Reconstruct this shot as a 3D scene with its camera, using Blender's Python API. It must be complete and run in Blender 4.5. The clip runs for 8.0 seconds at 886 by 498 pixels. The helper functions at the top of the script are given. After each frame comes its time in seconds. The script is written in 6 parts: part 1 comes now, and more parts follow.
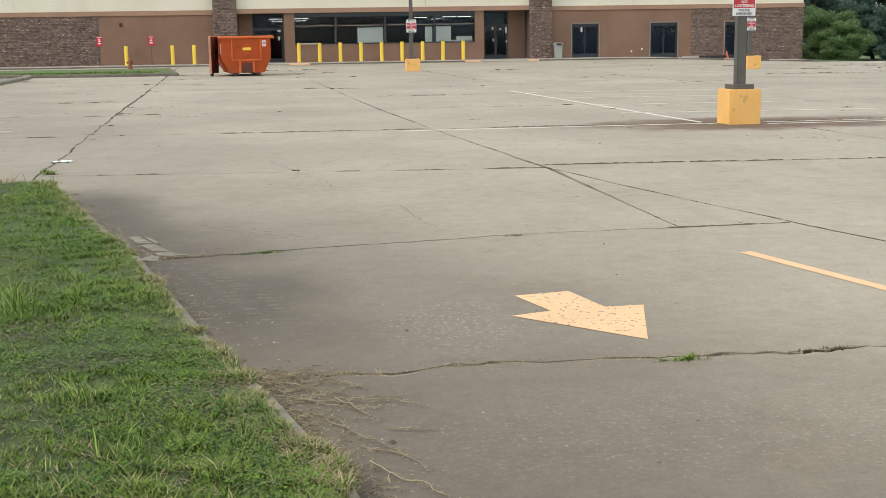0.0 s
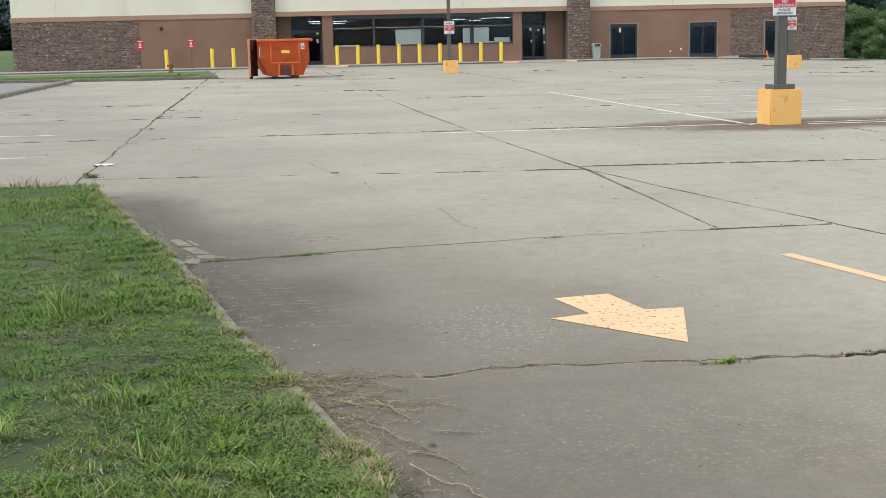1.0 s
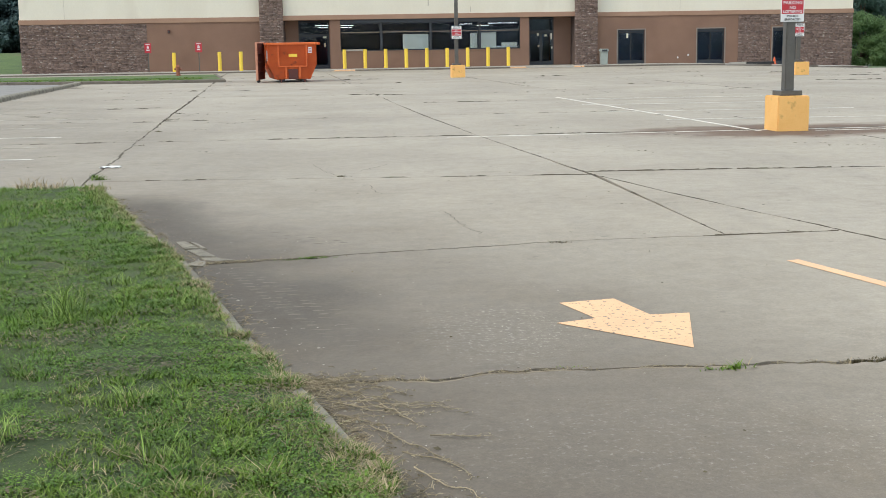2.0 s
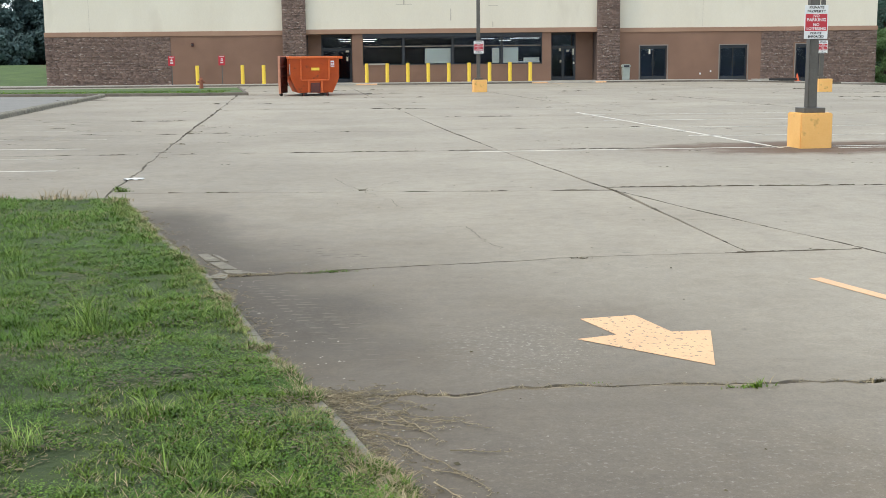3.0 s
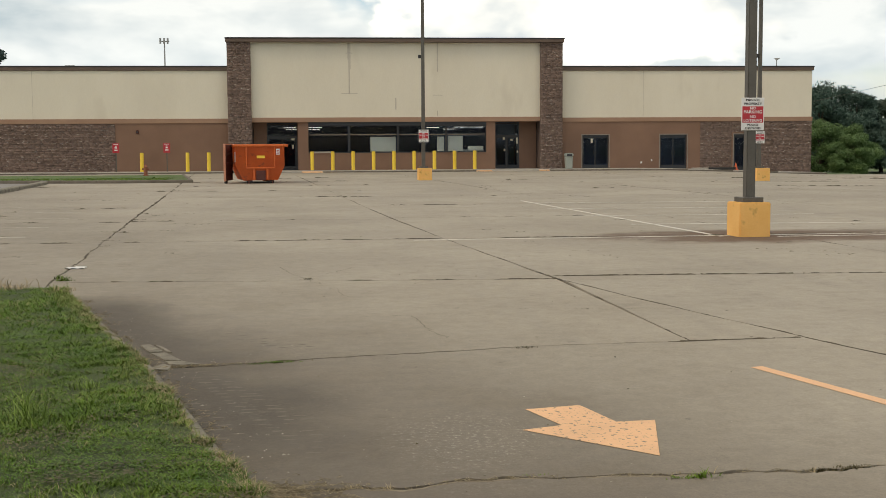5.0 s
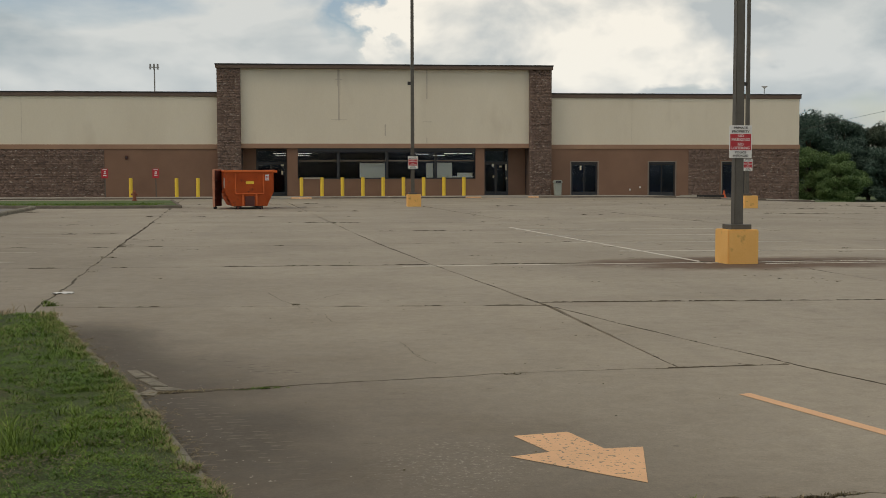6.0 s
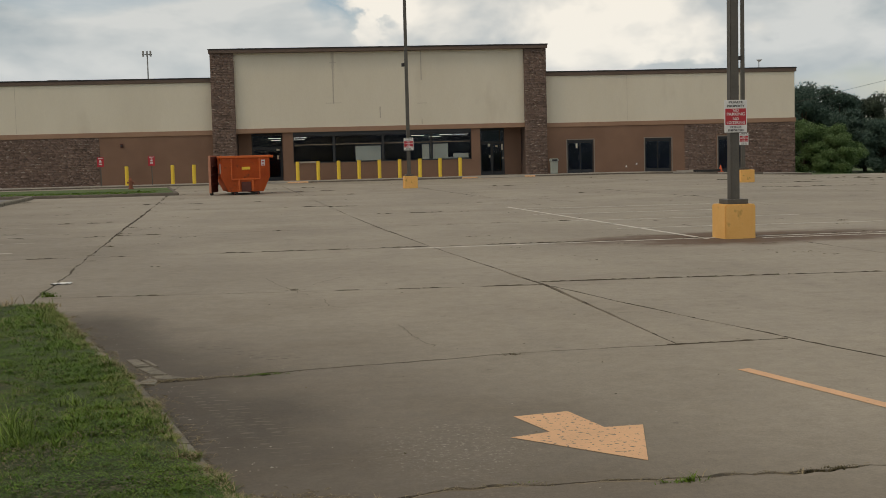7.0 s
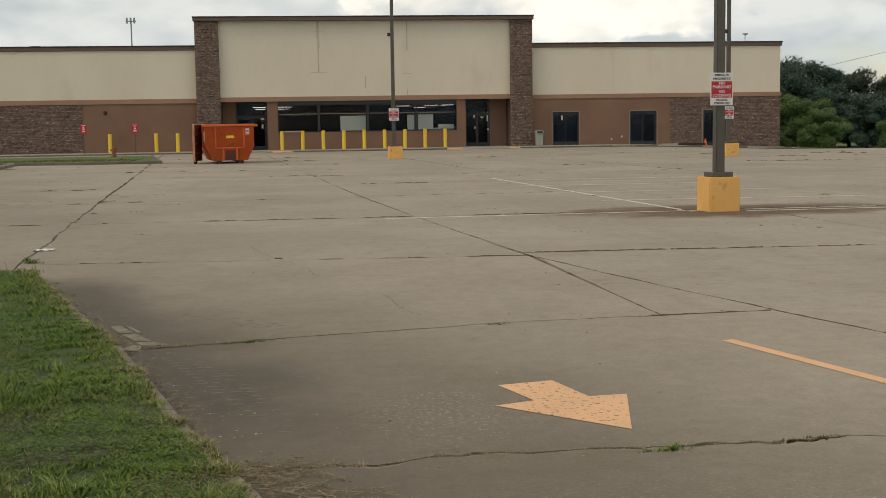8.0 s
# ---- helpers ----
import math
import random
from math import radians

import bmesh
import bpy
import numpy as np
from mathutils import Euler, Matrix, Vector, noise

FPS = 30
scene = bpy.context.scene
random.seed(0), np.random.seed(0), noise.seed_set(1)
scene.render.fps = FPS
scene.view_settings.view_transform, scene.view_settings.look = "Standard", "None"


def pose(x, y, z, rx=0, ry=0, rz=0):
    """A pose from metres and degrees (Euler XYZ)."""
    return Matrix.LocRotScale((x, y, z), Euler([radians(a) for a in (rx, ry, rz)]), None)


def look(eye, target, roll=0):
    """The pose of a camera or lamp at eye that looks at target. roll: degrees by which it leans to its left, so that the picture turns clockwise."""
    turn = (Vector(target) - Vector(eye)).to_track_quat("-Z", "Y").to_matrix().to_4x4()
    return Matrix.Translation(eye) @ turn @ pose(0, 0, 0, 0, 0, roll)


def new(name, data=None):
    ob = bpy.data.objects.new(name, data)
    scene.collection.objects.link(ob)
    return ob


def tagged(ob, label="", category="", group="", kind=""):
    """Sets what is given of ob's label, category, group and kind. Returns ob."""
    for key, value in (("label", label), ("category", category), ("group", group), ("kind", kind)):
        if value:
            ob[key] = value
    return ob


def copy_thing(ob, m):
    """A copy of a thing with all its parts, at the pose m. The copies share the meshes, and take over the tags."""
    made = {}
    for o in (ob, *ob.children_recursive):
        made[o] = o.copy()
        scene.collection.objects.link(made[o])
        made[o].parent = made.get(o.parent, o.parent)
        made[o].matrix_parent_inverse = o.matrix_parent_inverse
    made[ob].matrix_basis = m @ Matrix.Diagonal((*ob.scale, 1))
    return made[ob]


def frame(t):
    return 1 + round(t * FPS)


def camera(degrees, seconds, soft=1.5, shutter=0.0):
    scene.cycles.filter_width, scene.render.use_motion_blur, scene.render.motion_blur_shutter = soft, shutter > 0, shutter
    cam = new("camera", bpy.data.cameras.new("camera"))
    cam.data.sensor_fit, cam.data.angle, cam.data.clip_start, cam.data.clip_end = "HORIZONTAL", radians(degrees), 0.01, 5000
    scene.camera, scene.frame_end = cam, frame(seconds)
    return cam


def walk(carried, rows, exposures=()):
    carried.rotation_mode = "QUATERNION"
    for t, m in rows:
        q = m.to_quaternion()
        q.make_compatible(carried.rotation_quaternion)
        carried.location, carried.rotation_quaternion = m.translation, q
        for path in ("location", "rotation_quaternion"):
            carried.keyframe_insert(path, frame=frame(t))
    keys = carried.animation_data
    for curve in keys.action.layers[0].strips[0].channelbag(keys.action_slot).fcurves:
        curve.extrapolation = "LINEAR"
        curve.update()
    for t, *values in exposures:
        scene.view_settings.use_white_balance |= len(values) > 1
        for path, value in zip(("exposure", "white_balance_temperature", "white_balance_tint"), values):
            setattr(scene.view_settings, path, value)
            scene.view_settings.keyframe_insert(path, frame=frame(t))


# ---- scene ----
# camera: held at chest height, it stands still and tilts
cam = camera(40.25, 8.0, soft=0.8)
ROWS = [
    (0, 0.006, 0.028, 1.570, -5.705, -9.951, 0.850),
    (0.2, 0.010, 0.026, 1.572, -4.709, -9.945, 2.053),
    (0.3, 0.012, 0.026, 1.574, -4.247, -10.195, 2.430),
    (0.5, 0.016, 0.024, 1.576, -4.987, -10.337, 1.756),
    (0.7, 0.010, 0.022, 1.578, -5.008, -10.042, 1.658),
    (0.8, 0.006, 0.022, 1.578, -4.541, -10.214, 1.387),
    (1, -0.000, 0.020, 1.580, -3.942, -9.856, 1.245),
    (1.2, 0.002, 0.025, 1.576, -3.328, -10.188, 1.469),
    (1.3, 0.003, 0.027, 1.574, -3.623, -10.418, 1.077),
    (1.5, 0.005, 0.032, 1.570, -3.948, -9.909, 1.258),
    (1.7, 0.004, 0.030, 1.571, -3.861, -9.879, 1.013),
    (2.8, -0.004, 0.020, 1.578, -2.820, -8.734, 0.816),
    (3, -0.005, 0.018, 1.579, -2.573, -8.948, 0.566),
    (3.2, -0.004, 0.017, 1.579, -2.633, -9.522, 0.594),
    (3.3, -0.004, 0.017, 1.579, -2.382, -9.739, 0.405),
    (3.5, -0.003, 0.016, 1.579, -2.592, -9.827, 0.721),
    (3.7, -0.007, 0.006, 1.583, -3.918, -9.498, 0.555),
    (3.8, -0.009, 0.002, 1.585, -4.857, -9.240, 0.447),
    (4, -0.013, -0.008, 1.589, -4.069, -9.059, 1.699),
    (4.2, -0.010, -0.002, 1.591, -4.248, -8.110, 0.525),
    (4.3, -0.008, 0.002, 1.591, -4.226, -7.448, 0.969),
    (4.5, -0.005, 0.008, 1.593, -5.165, -7.036, 1.020),
    (4.7, -0.006, 0.003, 1.598, -5.238, -6.576, 0.405),
    (4.8, -0.006, 0.000, 1.601, -5.027, -5.988, 0.248),
    (5, -0.007, -0.005, 1.606, -5.158, -4.860, 0.339),
    (5.2, -0.006, -0.004, 1.605, -5.700, -3.751, -0.046),
    (6.3, -0.001, -0.001, 1.601, -5.710, -3.573, 0.221),
    (6.5, 0.000, -0.000, 1.600, -6.000, -3.529, 0.405),
    (6.7, 0.004, -0.002, 1.606, -5.685, -3.398, 0.658),
    (6.8, 0.006, -0.002, 1.608, -5.838, -3.273, 0.994),
    (7, 0.010, -0.004, 1.614, -5.843, -4.522, 1.442),
    (7.2, 0.007, 0.003, 1.605, -5.458, -4.262, 1.030),
    (7.3, 0.005, 0.006, 1.601, -5.527, -4.446, 0.873),
    (7.5, 0.002, 0.013, 1.592, -5.526, -4.728, 0.567),
    (7.7, 0.001, 0.012, 1.593, -5.956, -5.293, 1.030),
    (7.8, 0.001, 0.012, 1.593, -5.954, -5.510, 1.395),
    (8, -0.000, 0.011, 1.594, -6.551, -5.892, 0.864),
]
EXPOSURES = [(0.0, -0.17, 7130, 12), (0.5, -0.12, 6680, 10), (1.5, -0.1, 6640, 11), (3.0, -0.12, 6620, 11), (3.5, -0.08, 6560, 9), (4.0, -0.13, 6540, 9), (4.5, -0.26, 6440, 10), (5.0, -0.79, 8060, 14), (6.5, -1.41, 7900, 14), (7.0, -1.4, 8000, 15), (7.5, -1.41, 8050, 15), (8.0, -1.1, 8150, 15)]
walk(cam, [(t, pose(x, y, z, 90 + pitch, roll, yaw)) for t, x, y, z, yaw, pitch, roll in ROWS], EXPOSURES)

# ---------------------------------------------------------------- sky and sun
world = bpy.data.worlds.new("sky")
scene.world = world
world.use_nodes = True
nt = world.node_tree
nt.nodes.clear()


def node(tree, kind, **values):
    n = tree.nodes.new(kind)
    for key, value in values.items():
        if key in n.inputs:
            n.inputs[key].default_value = value
    return n


w_out = nt.nodes.new("ShaderNodeOutputWorld")
sky = nt.nodes.new("ShaderNodeTexSky")
sky.sky_type = "NISHITA"
sky.sun_disc = False
sky.sun_elevation = radians(52)
sky.sun_rotation = radians(-112)
sky.air_density, sky.dust_density, sky.ozone_density = 1.2, 0.5, 3.0
bg_sky = node(nt, "ShaderNodeBackground", Strength=0.15)
bg_cloud = node(nt, "ShaderNodeBackground", Strength=1.72)
mix_sky = nt.nodes.new("ShaderNodeMixShader")
tc = nt.nodes.new("ShaderNodeTexCoord")


def sky_noise(scale, detail, rough, twist, at, squash):
    mp = nt.nodes.new("ShaderNodeMapping")
    mp.inputs["Scale"].default_value = (1.0, 1.0, squash)
    mp.inputs["Location"].default_value = at
    n = node(nt, "ShaderNodeTexNoise", Scale=scale, Detail=detail, Roughness=rough, Distortion=twist)
    nt.links.new(tc.outputs["Generated"], mp.inputs["Vector"])
    nt.links.new(mp.outputs["Vector"], n.inputs["Vector"])
    return n.outputs["Fac"]


def sky_ramp(value, *stops):
    r = nt.nodes.new("ShaderNodeValToRGB")
    r.color_ramp.elements[0].position, r.color_ramp.elements[1].position = stops[0][0], stops[-1][0]
    r.color_ramp.elements[0].color, r.color_ramp.elements[1].color = (*stops[0][1], 1), (*stops[-1][1], 1)
    for p, c in stops[1:-1]:
        r.color_ramp.elements.new(p).color = (*c, 1)
    nt.links.new(value, r.inputs["Fac"])
    return r.outputs["Color"]


def sky_mix(kind, fac, one, two):
    m = nt.nodes.new("ShaderNodeMix")
    m.data_type, m.blend_type = "RGBA", kind
    if fac is None:
        m.inputs[0].default_value = 1.0
    else:
        nt.links.new(fac, m.inputs[0])
    nt.links.new(one, m.inputs[6])
    if isinstance(two, tuple):
        m.inputs[7].default_value = (*two, 1)
    else:
        nt.links.new(two, m.inputs[7])
    return m.outputs[2]


BLACK, FULL = (0, 0, 0), (1, 1, 1)
# thin grey layer over most of the sky, with a few blue gaps, and sunlit heaps of cloud in front of it
cover = sky_ramp(sky_noise(3.6, 7.0, 0.5, 0.2, (0.9, 0.35, 0.2), 1.9), (0.40, BLACK), (0.50, FULL))
layer = sky_ramp(sky_noise(7.5, 8.0, 0.52, 0.2, (0.2, 0.7, 0.0), 2.3), (0.36, (0.53, 0.645, 0.70)), (0.62, (0.99, 1.04, 1.03)))
heap_at = sky_noise(4.6, 9.0, 0.47, 0.1, (0.35, 0.1, 0.12), 1.9)
way = nt.nodes.new("ShaderNodeSeparateXYZ")
nt.links.new(tc.outputs["Generated"], way.inputs[0])


def sky_calc(kind, one, two):
    n = nt.nodes.new("ShaderNodeMath")
    n.operation = kind
    for value, socket in ((one, n.inputs[0]), (two, n.inputs[1])):
        if isinstance(value, float):
            socket.default_value = value
        else:
            nt.links.new(value, socket)
    return n.outputs[0]


def lobe(x, z, wide, high):
    """How far a direction lies inside a cloud bank ahead: 1 at its heart, 0 on its rim."""
    mp = nt.nodes.new("ShaderNodeMapping")
    mp.vector_type = "TEXTURE"
    mp.inputs["Location"].default_value = (x, math.sqrt(1 - x * x - z * z), z)
    mp.inputs["Scale"].default_value = (wide, 0.35, high)
    nt.links.new(tc.outputs["Generated"], mp.inputs["Vector"])
    n = nt.nodes.new("ShaderNodeVectorMath")
    n.operation = "LENGTH"
    nt.links.new(mp.outputs["Vector"], n.inputs[0])
    return sky_calc("SUBTRACT", 1.0, n.outputs["Value"])


# heaps all over the sky, two tall ones over the roof, and a blue gap beside them
puffs = sky_calc("MULTIPLY", sky_calc("SUBTRACT", sky_noise(17.0, 9.0, 0.52, 0.1, (0.3, 0.2, 0.5), 1.5), 0.5), 1.9)
banks = sky_calc("MAXIMUM", lobe(0.125, 0.120, 0.108, 0.078), lobe(0.262, 0.12, 0.12, 0.085))
bank = sky_ramp(sky_calc("ADD", banks, puffs), (0.18, BLACK), (0.34, FULL))
heap = sky_mix("LIGHTEN", None, sky_ramp(heap_at, (0.55, BLACK), (0.60, FULL)), bank)
gap = sky_ramp(sky_calc("ADD", lobe(0.042, 0.150, 0.050, 0.055), puffs), (0.10, FULL), (0.45, BLACK))
cover = sky_mix("DARKEN", None, cover, gap)
inside = sky_ramp(sky_noise(10.0, 8.0, 0.52, 0.2, (0.5, 0.3, 0.6), 1.7), (0.40, (0.74, 0.82, 0.85)), (0.60, (1.42, 1.38, 1.26)))


nt.links.new(sky_mix("MULTIPLY", None, sky.outputs["Color"], (1.5, 1.6, 1.8)), bg_sky.inputs["Color"])
low = sky_ramp(way.outputs["Z"], (0.05, (0.85, 0.975, 1.13)), (0.5, FULL))   # distance turns the low clouds bluer
nt.links.new(sky_mix("MULTIPLY", None, sky_mix("MIX", heap, layer, inside), low), bg_cloud.inputs["Color"])
nt.links.new(sky_mix("LIGHTEN", None, cover, heap), mix_sky.inputs["Fac"])
nt.links.new(bg_sky.outputs[0], mix_sky.inputs[1])
nt.links.new(bg_cloud.outputs[0], mix_sky.inputs[2])
nt.links.new(mix_sky.outputs[0], w_out.inputs["Surface"])

sun = new("sun", bpy.data.lights.new("sun", "SUN"))
sun.data.energy, sun.data.angle, sun.data.color = 1.6, radians(14), (1.0, 0.915, 0.79)
sun.matrix_world = look((-45, 12, 46), (0, 30, 0))


# ---------------------------------------------------------------- materials
def material(name, dark, light, rough=0.8, scale=6.0, fine=60.0, bump=0.3, metal=0.0, vary=0.0, island=0.0,
             spots=None, spot_scale=20.0, spot_at=(0.62, 0.68), stretch=(1, 1, 1), bump_far=0.01):
    """Two-scale procedural surface: broad mottling, fine grain, optional spots and per-object variation."""
    m = bpy.data.materials.new(name)
    m.use_nodes = True
    t = m.node_tree
    b = t.nodes["Principled BSDF"]
    b.inputs["Metallic"].default_value = metal
    geo = t.nodes.new("ShaderNodeNewGeometry")
    pos = t.nodes.new("ShaderNodeMapping")
    pos.inputs["Scale"].default_value = stretch
    t.links.new(geo.outputs["Position"], pos.inputs["Vector"])
    n1 = node(t, "ShaderNodeTexNoise", Scale=scale, Detail=5.0, Roughness=0.6)
    n2 = node(t, "ShaderNodeTexNoise", Scale=fine, Detail=4.0, Roughness=0.7)
    for n in (n1, n2):
        t.links.new(pos.outputs["Vector"], n.inputs["Vector"])
    add = t.nodes.new("ShaderNodeMath")
    add.operation = "MULTIPLY_ADD"
    add.inputs[1].default_value = 0.45
    t.links.new(n2.outputs["Fac"], add.inputs[0])
    half = t.nodes.new("ShaderNodeMath")
    half.operation = "MULTIPLY"
    half.inputs[1].default_value = 0.6
    t.links.new(n1.outputs["Fac"], half.inputs[0])
    t.links.new(half.outputs[0], add.inputs[2])
    ramp = t.nodes.new("ShaderNodeValToRGB")
    ramp.color_ramp.elements[0].position, ramp.color_ramp.elements[1].position = 0.36, 0.68
    ramp.color_ramp.elements[0].color = (*dark, 1)
    ramp.color_ramp.elements[1].color = (*light, 1)
    t.links.new(add.outputs[0], ramp.inputs["Fac"])
    colour = ramp.outputs["Color"]
    if spots:
        n3 = node(t, "ShaderNodeTexNoise", Scale=spot_scale, Detail=3.0, Roughness=0.55)
        t.links.new(pos.outputs["Vector"], n3.inputs["Vector"])
        r3 = t.nodes.new("ShaderNodeValToRGB")
        r3.color_ramp.elements[0].position, r3.color_ramp.elements[1].position = spot_at
        t.links.new(n3.outputs["Fac"], r3.inputs["Fac"])
        mx = t.nodes.new("ShaderNodeMix")
        mx.data_type = "RGBA"
        t.links.new(r3.outputs["Color"], mx.inputs[0])
        t.links.new(colour, mx.inputs[6])
        mx.inputs[7].default_value = (*spots, 1)
        colour = mx.outputs[2]
    if vary or island:
        hsv = t.nodes.new("ShaderNodeHueSaturation")
        rnd = t.nodes.new("ShaderNodeMapRange")
        if vary:
            info = t.nodes.new("ShaderNodeObjectInfo")
            t.links.new(info.outputs["Random"], rnd.inputs["Value"])
        else:
            t.links.new(geo.outputs["Random Per Island"], rnd.inputs["Value"])
        span = vary or island
        rnd.inputs["To Min"].default_value, rnd.inputs["To Max"].default_value = 1 - span, 1 + span
        t.links.new(rnd.outputs["Result"], hsv.inputs["Value"])
        t.links.new(colour, hsv.inputs["Color"])
        colour = hsv.outputs["Color"]
    t.links.new(colour, b.inputs["Base Color"])
    rr = t.nodes.new("ShaderNodeMapRange")
    rr.inputs["To Min"].default_value, rr.inputs["To Max"].default_value = max(0.02, rough - 0.1), min(1, rough + 0.1)
    t.links.new(n1.outputs["Fac"], rr.inputs["Value"])
    t.links.new(rr.outputs["Result"], b.inputs["Roughness"])
    if bump:
        bp = node(t, "ShaderNodeBump", Strength=bump, Distance=bump_far)
        t.links.new(add.outputs[0], bp.inputs["Height"])
        t.links.new(bp.outputs["Normal"], b.inputs["Normal"])
    return m


def glowing(name, colour, strength):
    m = bpy.data.materials.new(name)
    m.use_nodes = True
    b = m.node_tree.nodes["Principled BSDF"]
    b.inputs["Emission Color"].default_value = (*colour, 1)
    b.inputs["Emission Strength"].default_value = strength
    return m


def concrete_material():
    """Old parking-lot concrete: mottled slabs of their own tone, worn grit, dark tyre and water stains beside the island's kerb."""
    m = bpy.data.materials.new("lot_concrete")
    m.use_nodes = True
    t = m.node_tree
    b = t.nodes["Principled BSDF"]
    geo = t.nodes.new("ShaderNodeNewGeometry")
    info = t.nodes.new("ShaderNodeObjectInfo")
    sep = t.nodes.new("ShaderNodeSeparateXYZ")
    t.links.new(geo.outputs["Position"], sep.inputs[0])

    def put(value, socket):
        if isinstance(value, (int, float)):
            socket.default_value = value
        else:
            t.links.new(value, socket)

    def calc(kind, one, two=0.0, three=0.0):
        n = t.nodes.new("ShaderNodeMath")
        n.operation = kind
        for value, socket in zip((one, two, three), n.inputs):
            put(value, socket)
        return n.outputs[0]

    def grain(scale, detail, rough, stretch=(1, 1, 1), turn=0.0):
        mp = t.nodes.new("ShaderNodeMapping")
        mp.inputs["Scale"].default_value = stretch
        mp.inputs["Rotation"].default_value = (0, 0, radians(turn))
        n = node(t, "ShaderNodeTexNoise", Scale=scale, Detail=detail, Roughness=rough)
        t.links.new(geo.outputs["Position"], mp.inputs["Vector"])
        t.links.new(mp.outputs["Vector"], n.inputs["Vector"])
        return n.outputs["Fac"]

    def span(value, lo, hi, out_lo=0.0, out_hi=1.0):
        n = t.nodes.new("ShaderNodeMapRange")
        n.interpolation_type = "SMOOTHSTEP"
        put(value, n.inputs["Value"])
        n.inputs["From Min"].default_value, n.inputs["From Max"].default_value = lo, hi
        n.inputs["To Min"].default_value, n.inputs["To Max"].default_value = out_lo, out_hi
        return n.outputs["Result"]

    def blend(fac, one, two):
        n = t.nodes.new("ShaderNodeMix")
        n.data_type = "RGBA"
        put(fac, n.inputs[0])
        for value, socket in ((one, n.inputs[6]), (two, n.inputs[7])):
            if isinstance(value, tuple):
                socket.default_value = (*value, 1)
            else:
                t.links.new(value, socket)
        return n.outputs[2]

    def near(x, y, rx, ry, turn=0.0):
        mp = t.nodes.new("ShaderNodeMapping")
        mp.vector_type = "TEXTURE"
        mp.inputs["Location"].default_value = (x, y, 0)
        mp.inputs["Rotation"].default_value = (0, 0, radians(turn))
        mp.inputs["Scale"].default_value = (rx, ry, 1)
        t.links.new(geo.outputs["Position"], mp.inputs["Vector"])
        n = t.nodes.new("ShaderNodeVectorMath")
        n.operation = "LENGTH"
        t.links.new(mp.outputs["Vector"], n.inputs[0])
        return n.outputs["Value"]

    broad, middle, fine = grain(0.32, 4.0, 0.55), grain(2.2, 6.0, 0.62), grain(34.0, 5.0, 0.7)
    lanes = grain(1.0, 4.0, 0.55, (1.3, 0.11, 1), 6.0)
    # worn surface: cement skin over sandier patches
    colour = blend(span(broad, 0.32, 0.68), (0.301, 0.266, 0.213), (0.359, 0.321, 0.260))
    colour = blend(span(middle, 0.52, 0.72, 0.0, 0.42), colour, (0.255, 0.227, 0.186))
    colour = blend(span(lanes, 0.50, 0.72, 0.0, 0.35), colour, (0.275, 0.248, 0.207))
    # dark stains that follow the kerb, widest on the near slabs
    ragged_edge = calc("MULTIPLY_ADD", grain(1.1, 6.0, 0.62), 1.8, -0.9)
    from_kerb = calc("ADD", calc("MULTIPLY_ADD", sep.outputs["Y"], 0.32, calc("ADD", sep.outputs["X"], -1.34)), ragged_edge)
    wide = calc("MULTIPLY", span(from_kerb, 0.9, 4.4, 0.75, 0.0), span(sep.outputs["Y"], 7.0, 14.6, 1.0, 0.38))
    wide = calc("MULTIPLY", wide, span(sep.outputs["Y"], 5.3, 6.0, 1.18, 1.0))
    colour = blend(wide, colour, (0.133, 0.111, 0.086))
    colour = blend(calc("MULTIPLY", span(grain(0.75, 5.0, 0.6), 0.48, 0.68, 0.0, 0.5), wide), colour, (0.165, 0.132, 0.093))
    wedge = calc("MULTIPLY", span(from_kerb, 0.3, 1.45, 0.88, 0.0), span(calc("ADD", sep.outputs["Y"], ragged_edge), 12.2, 13.6, 1.0, 0.0))
    wedge = calc("MULTIPLY", wedge, span(sep.outputs["Y"], 5.3, 7.2, 0.35, 1.0))
    colour = blend(wedge, colour, (0.076, 0.062, 0.047))
    # pale scuffs where the skin has worn through to the aggregate
    scuffed = calc("ADD", span(near(0.72, 6.55, 0.55, 0.75), 0.45, 1.15, 1.0, 0.0), span(grain(0.5, 3.0, 0.5), 0.50, 0.72, 0.0, 0.55))
    scuffed = calc("ADD", scuffed, span(near(1.5, 4.6, 1.6, 0.7), 0.4, 1.2, 0.45, 0.0))
    chips = span(grain(30.0, 6.0, 0.74, (1, 1, 1)), 0.53, 0.68)
    colour = blend(calc("MULTIPLY", calc("MULTIPLY", chips, scuffed), 0.78), colour, (0.43, 0.40, 0.345))
    # rust-brown run-off round the near light pole
    rust = span(calc("MULTIPLY_ADD", grain(0.9, 6.0, 0.65), 1.6, near(7.6, 20.7, 2.7, 1.25)), 1.50, 2.25, 0.9, 0.0)
    colour = blend(rust, colour, (0.115, 0.062, 0.034))
    # small dark oil and gum spots, and fine sand
    colour = blend(span(grain(5.5, 3.0, 0.5), 0.705, 0.75, 0.0, 0.45), colour, (0.14, 0.122, 0.10))
    grainy = calc("MULTIPLY_ADD", fine, 0.55, calc("MULTIPLY", grain(110.0, 2.0, 0.6), 0.45))
    value = calc("MULTIPLY", calc("MULTIPLY", span(grainy, 0.30, 0.70, 0.85, 1.15), span(grain(7.0, 5.0, 0.65), 0.3, 0.7, 0.93, 1.07)), calc("MULTIPLY_ADD", info.outputs["Random"], 0.09, 0.955))
    hsv = t.nodes.new("ShaderNodeHueSaturation")
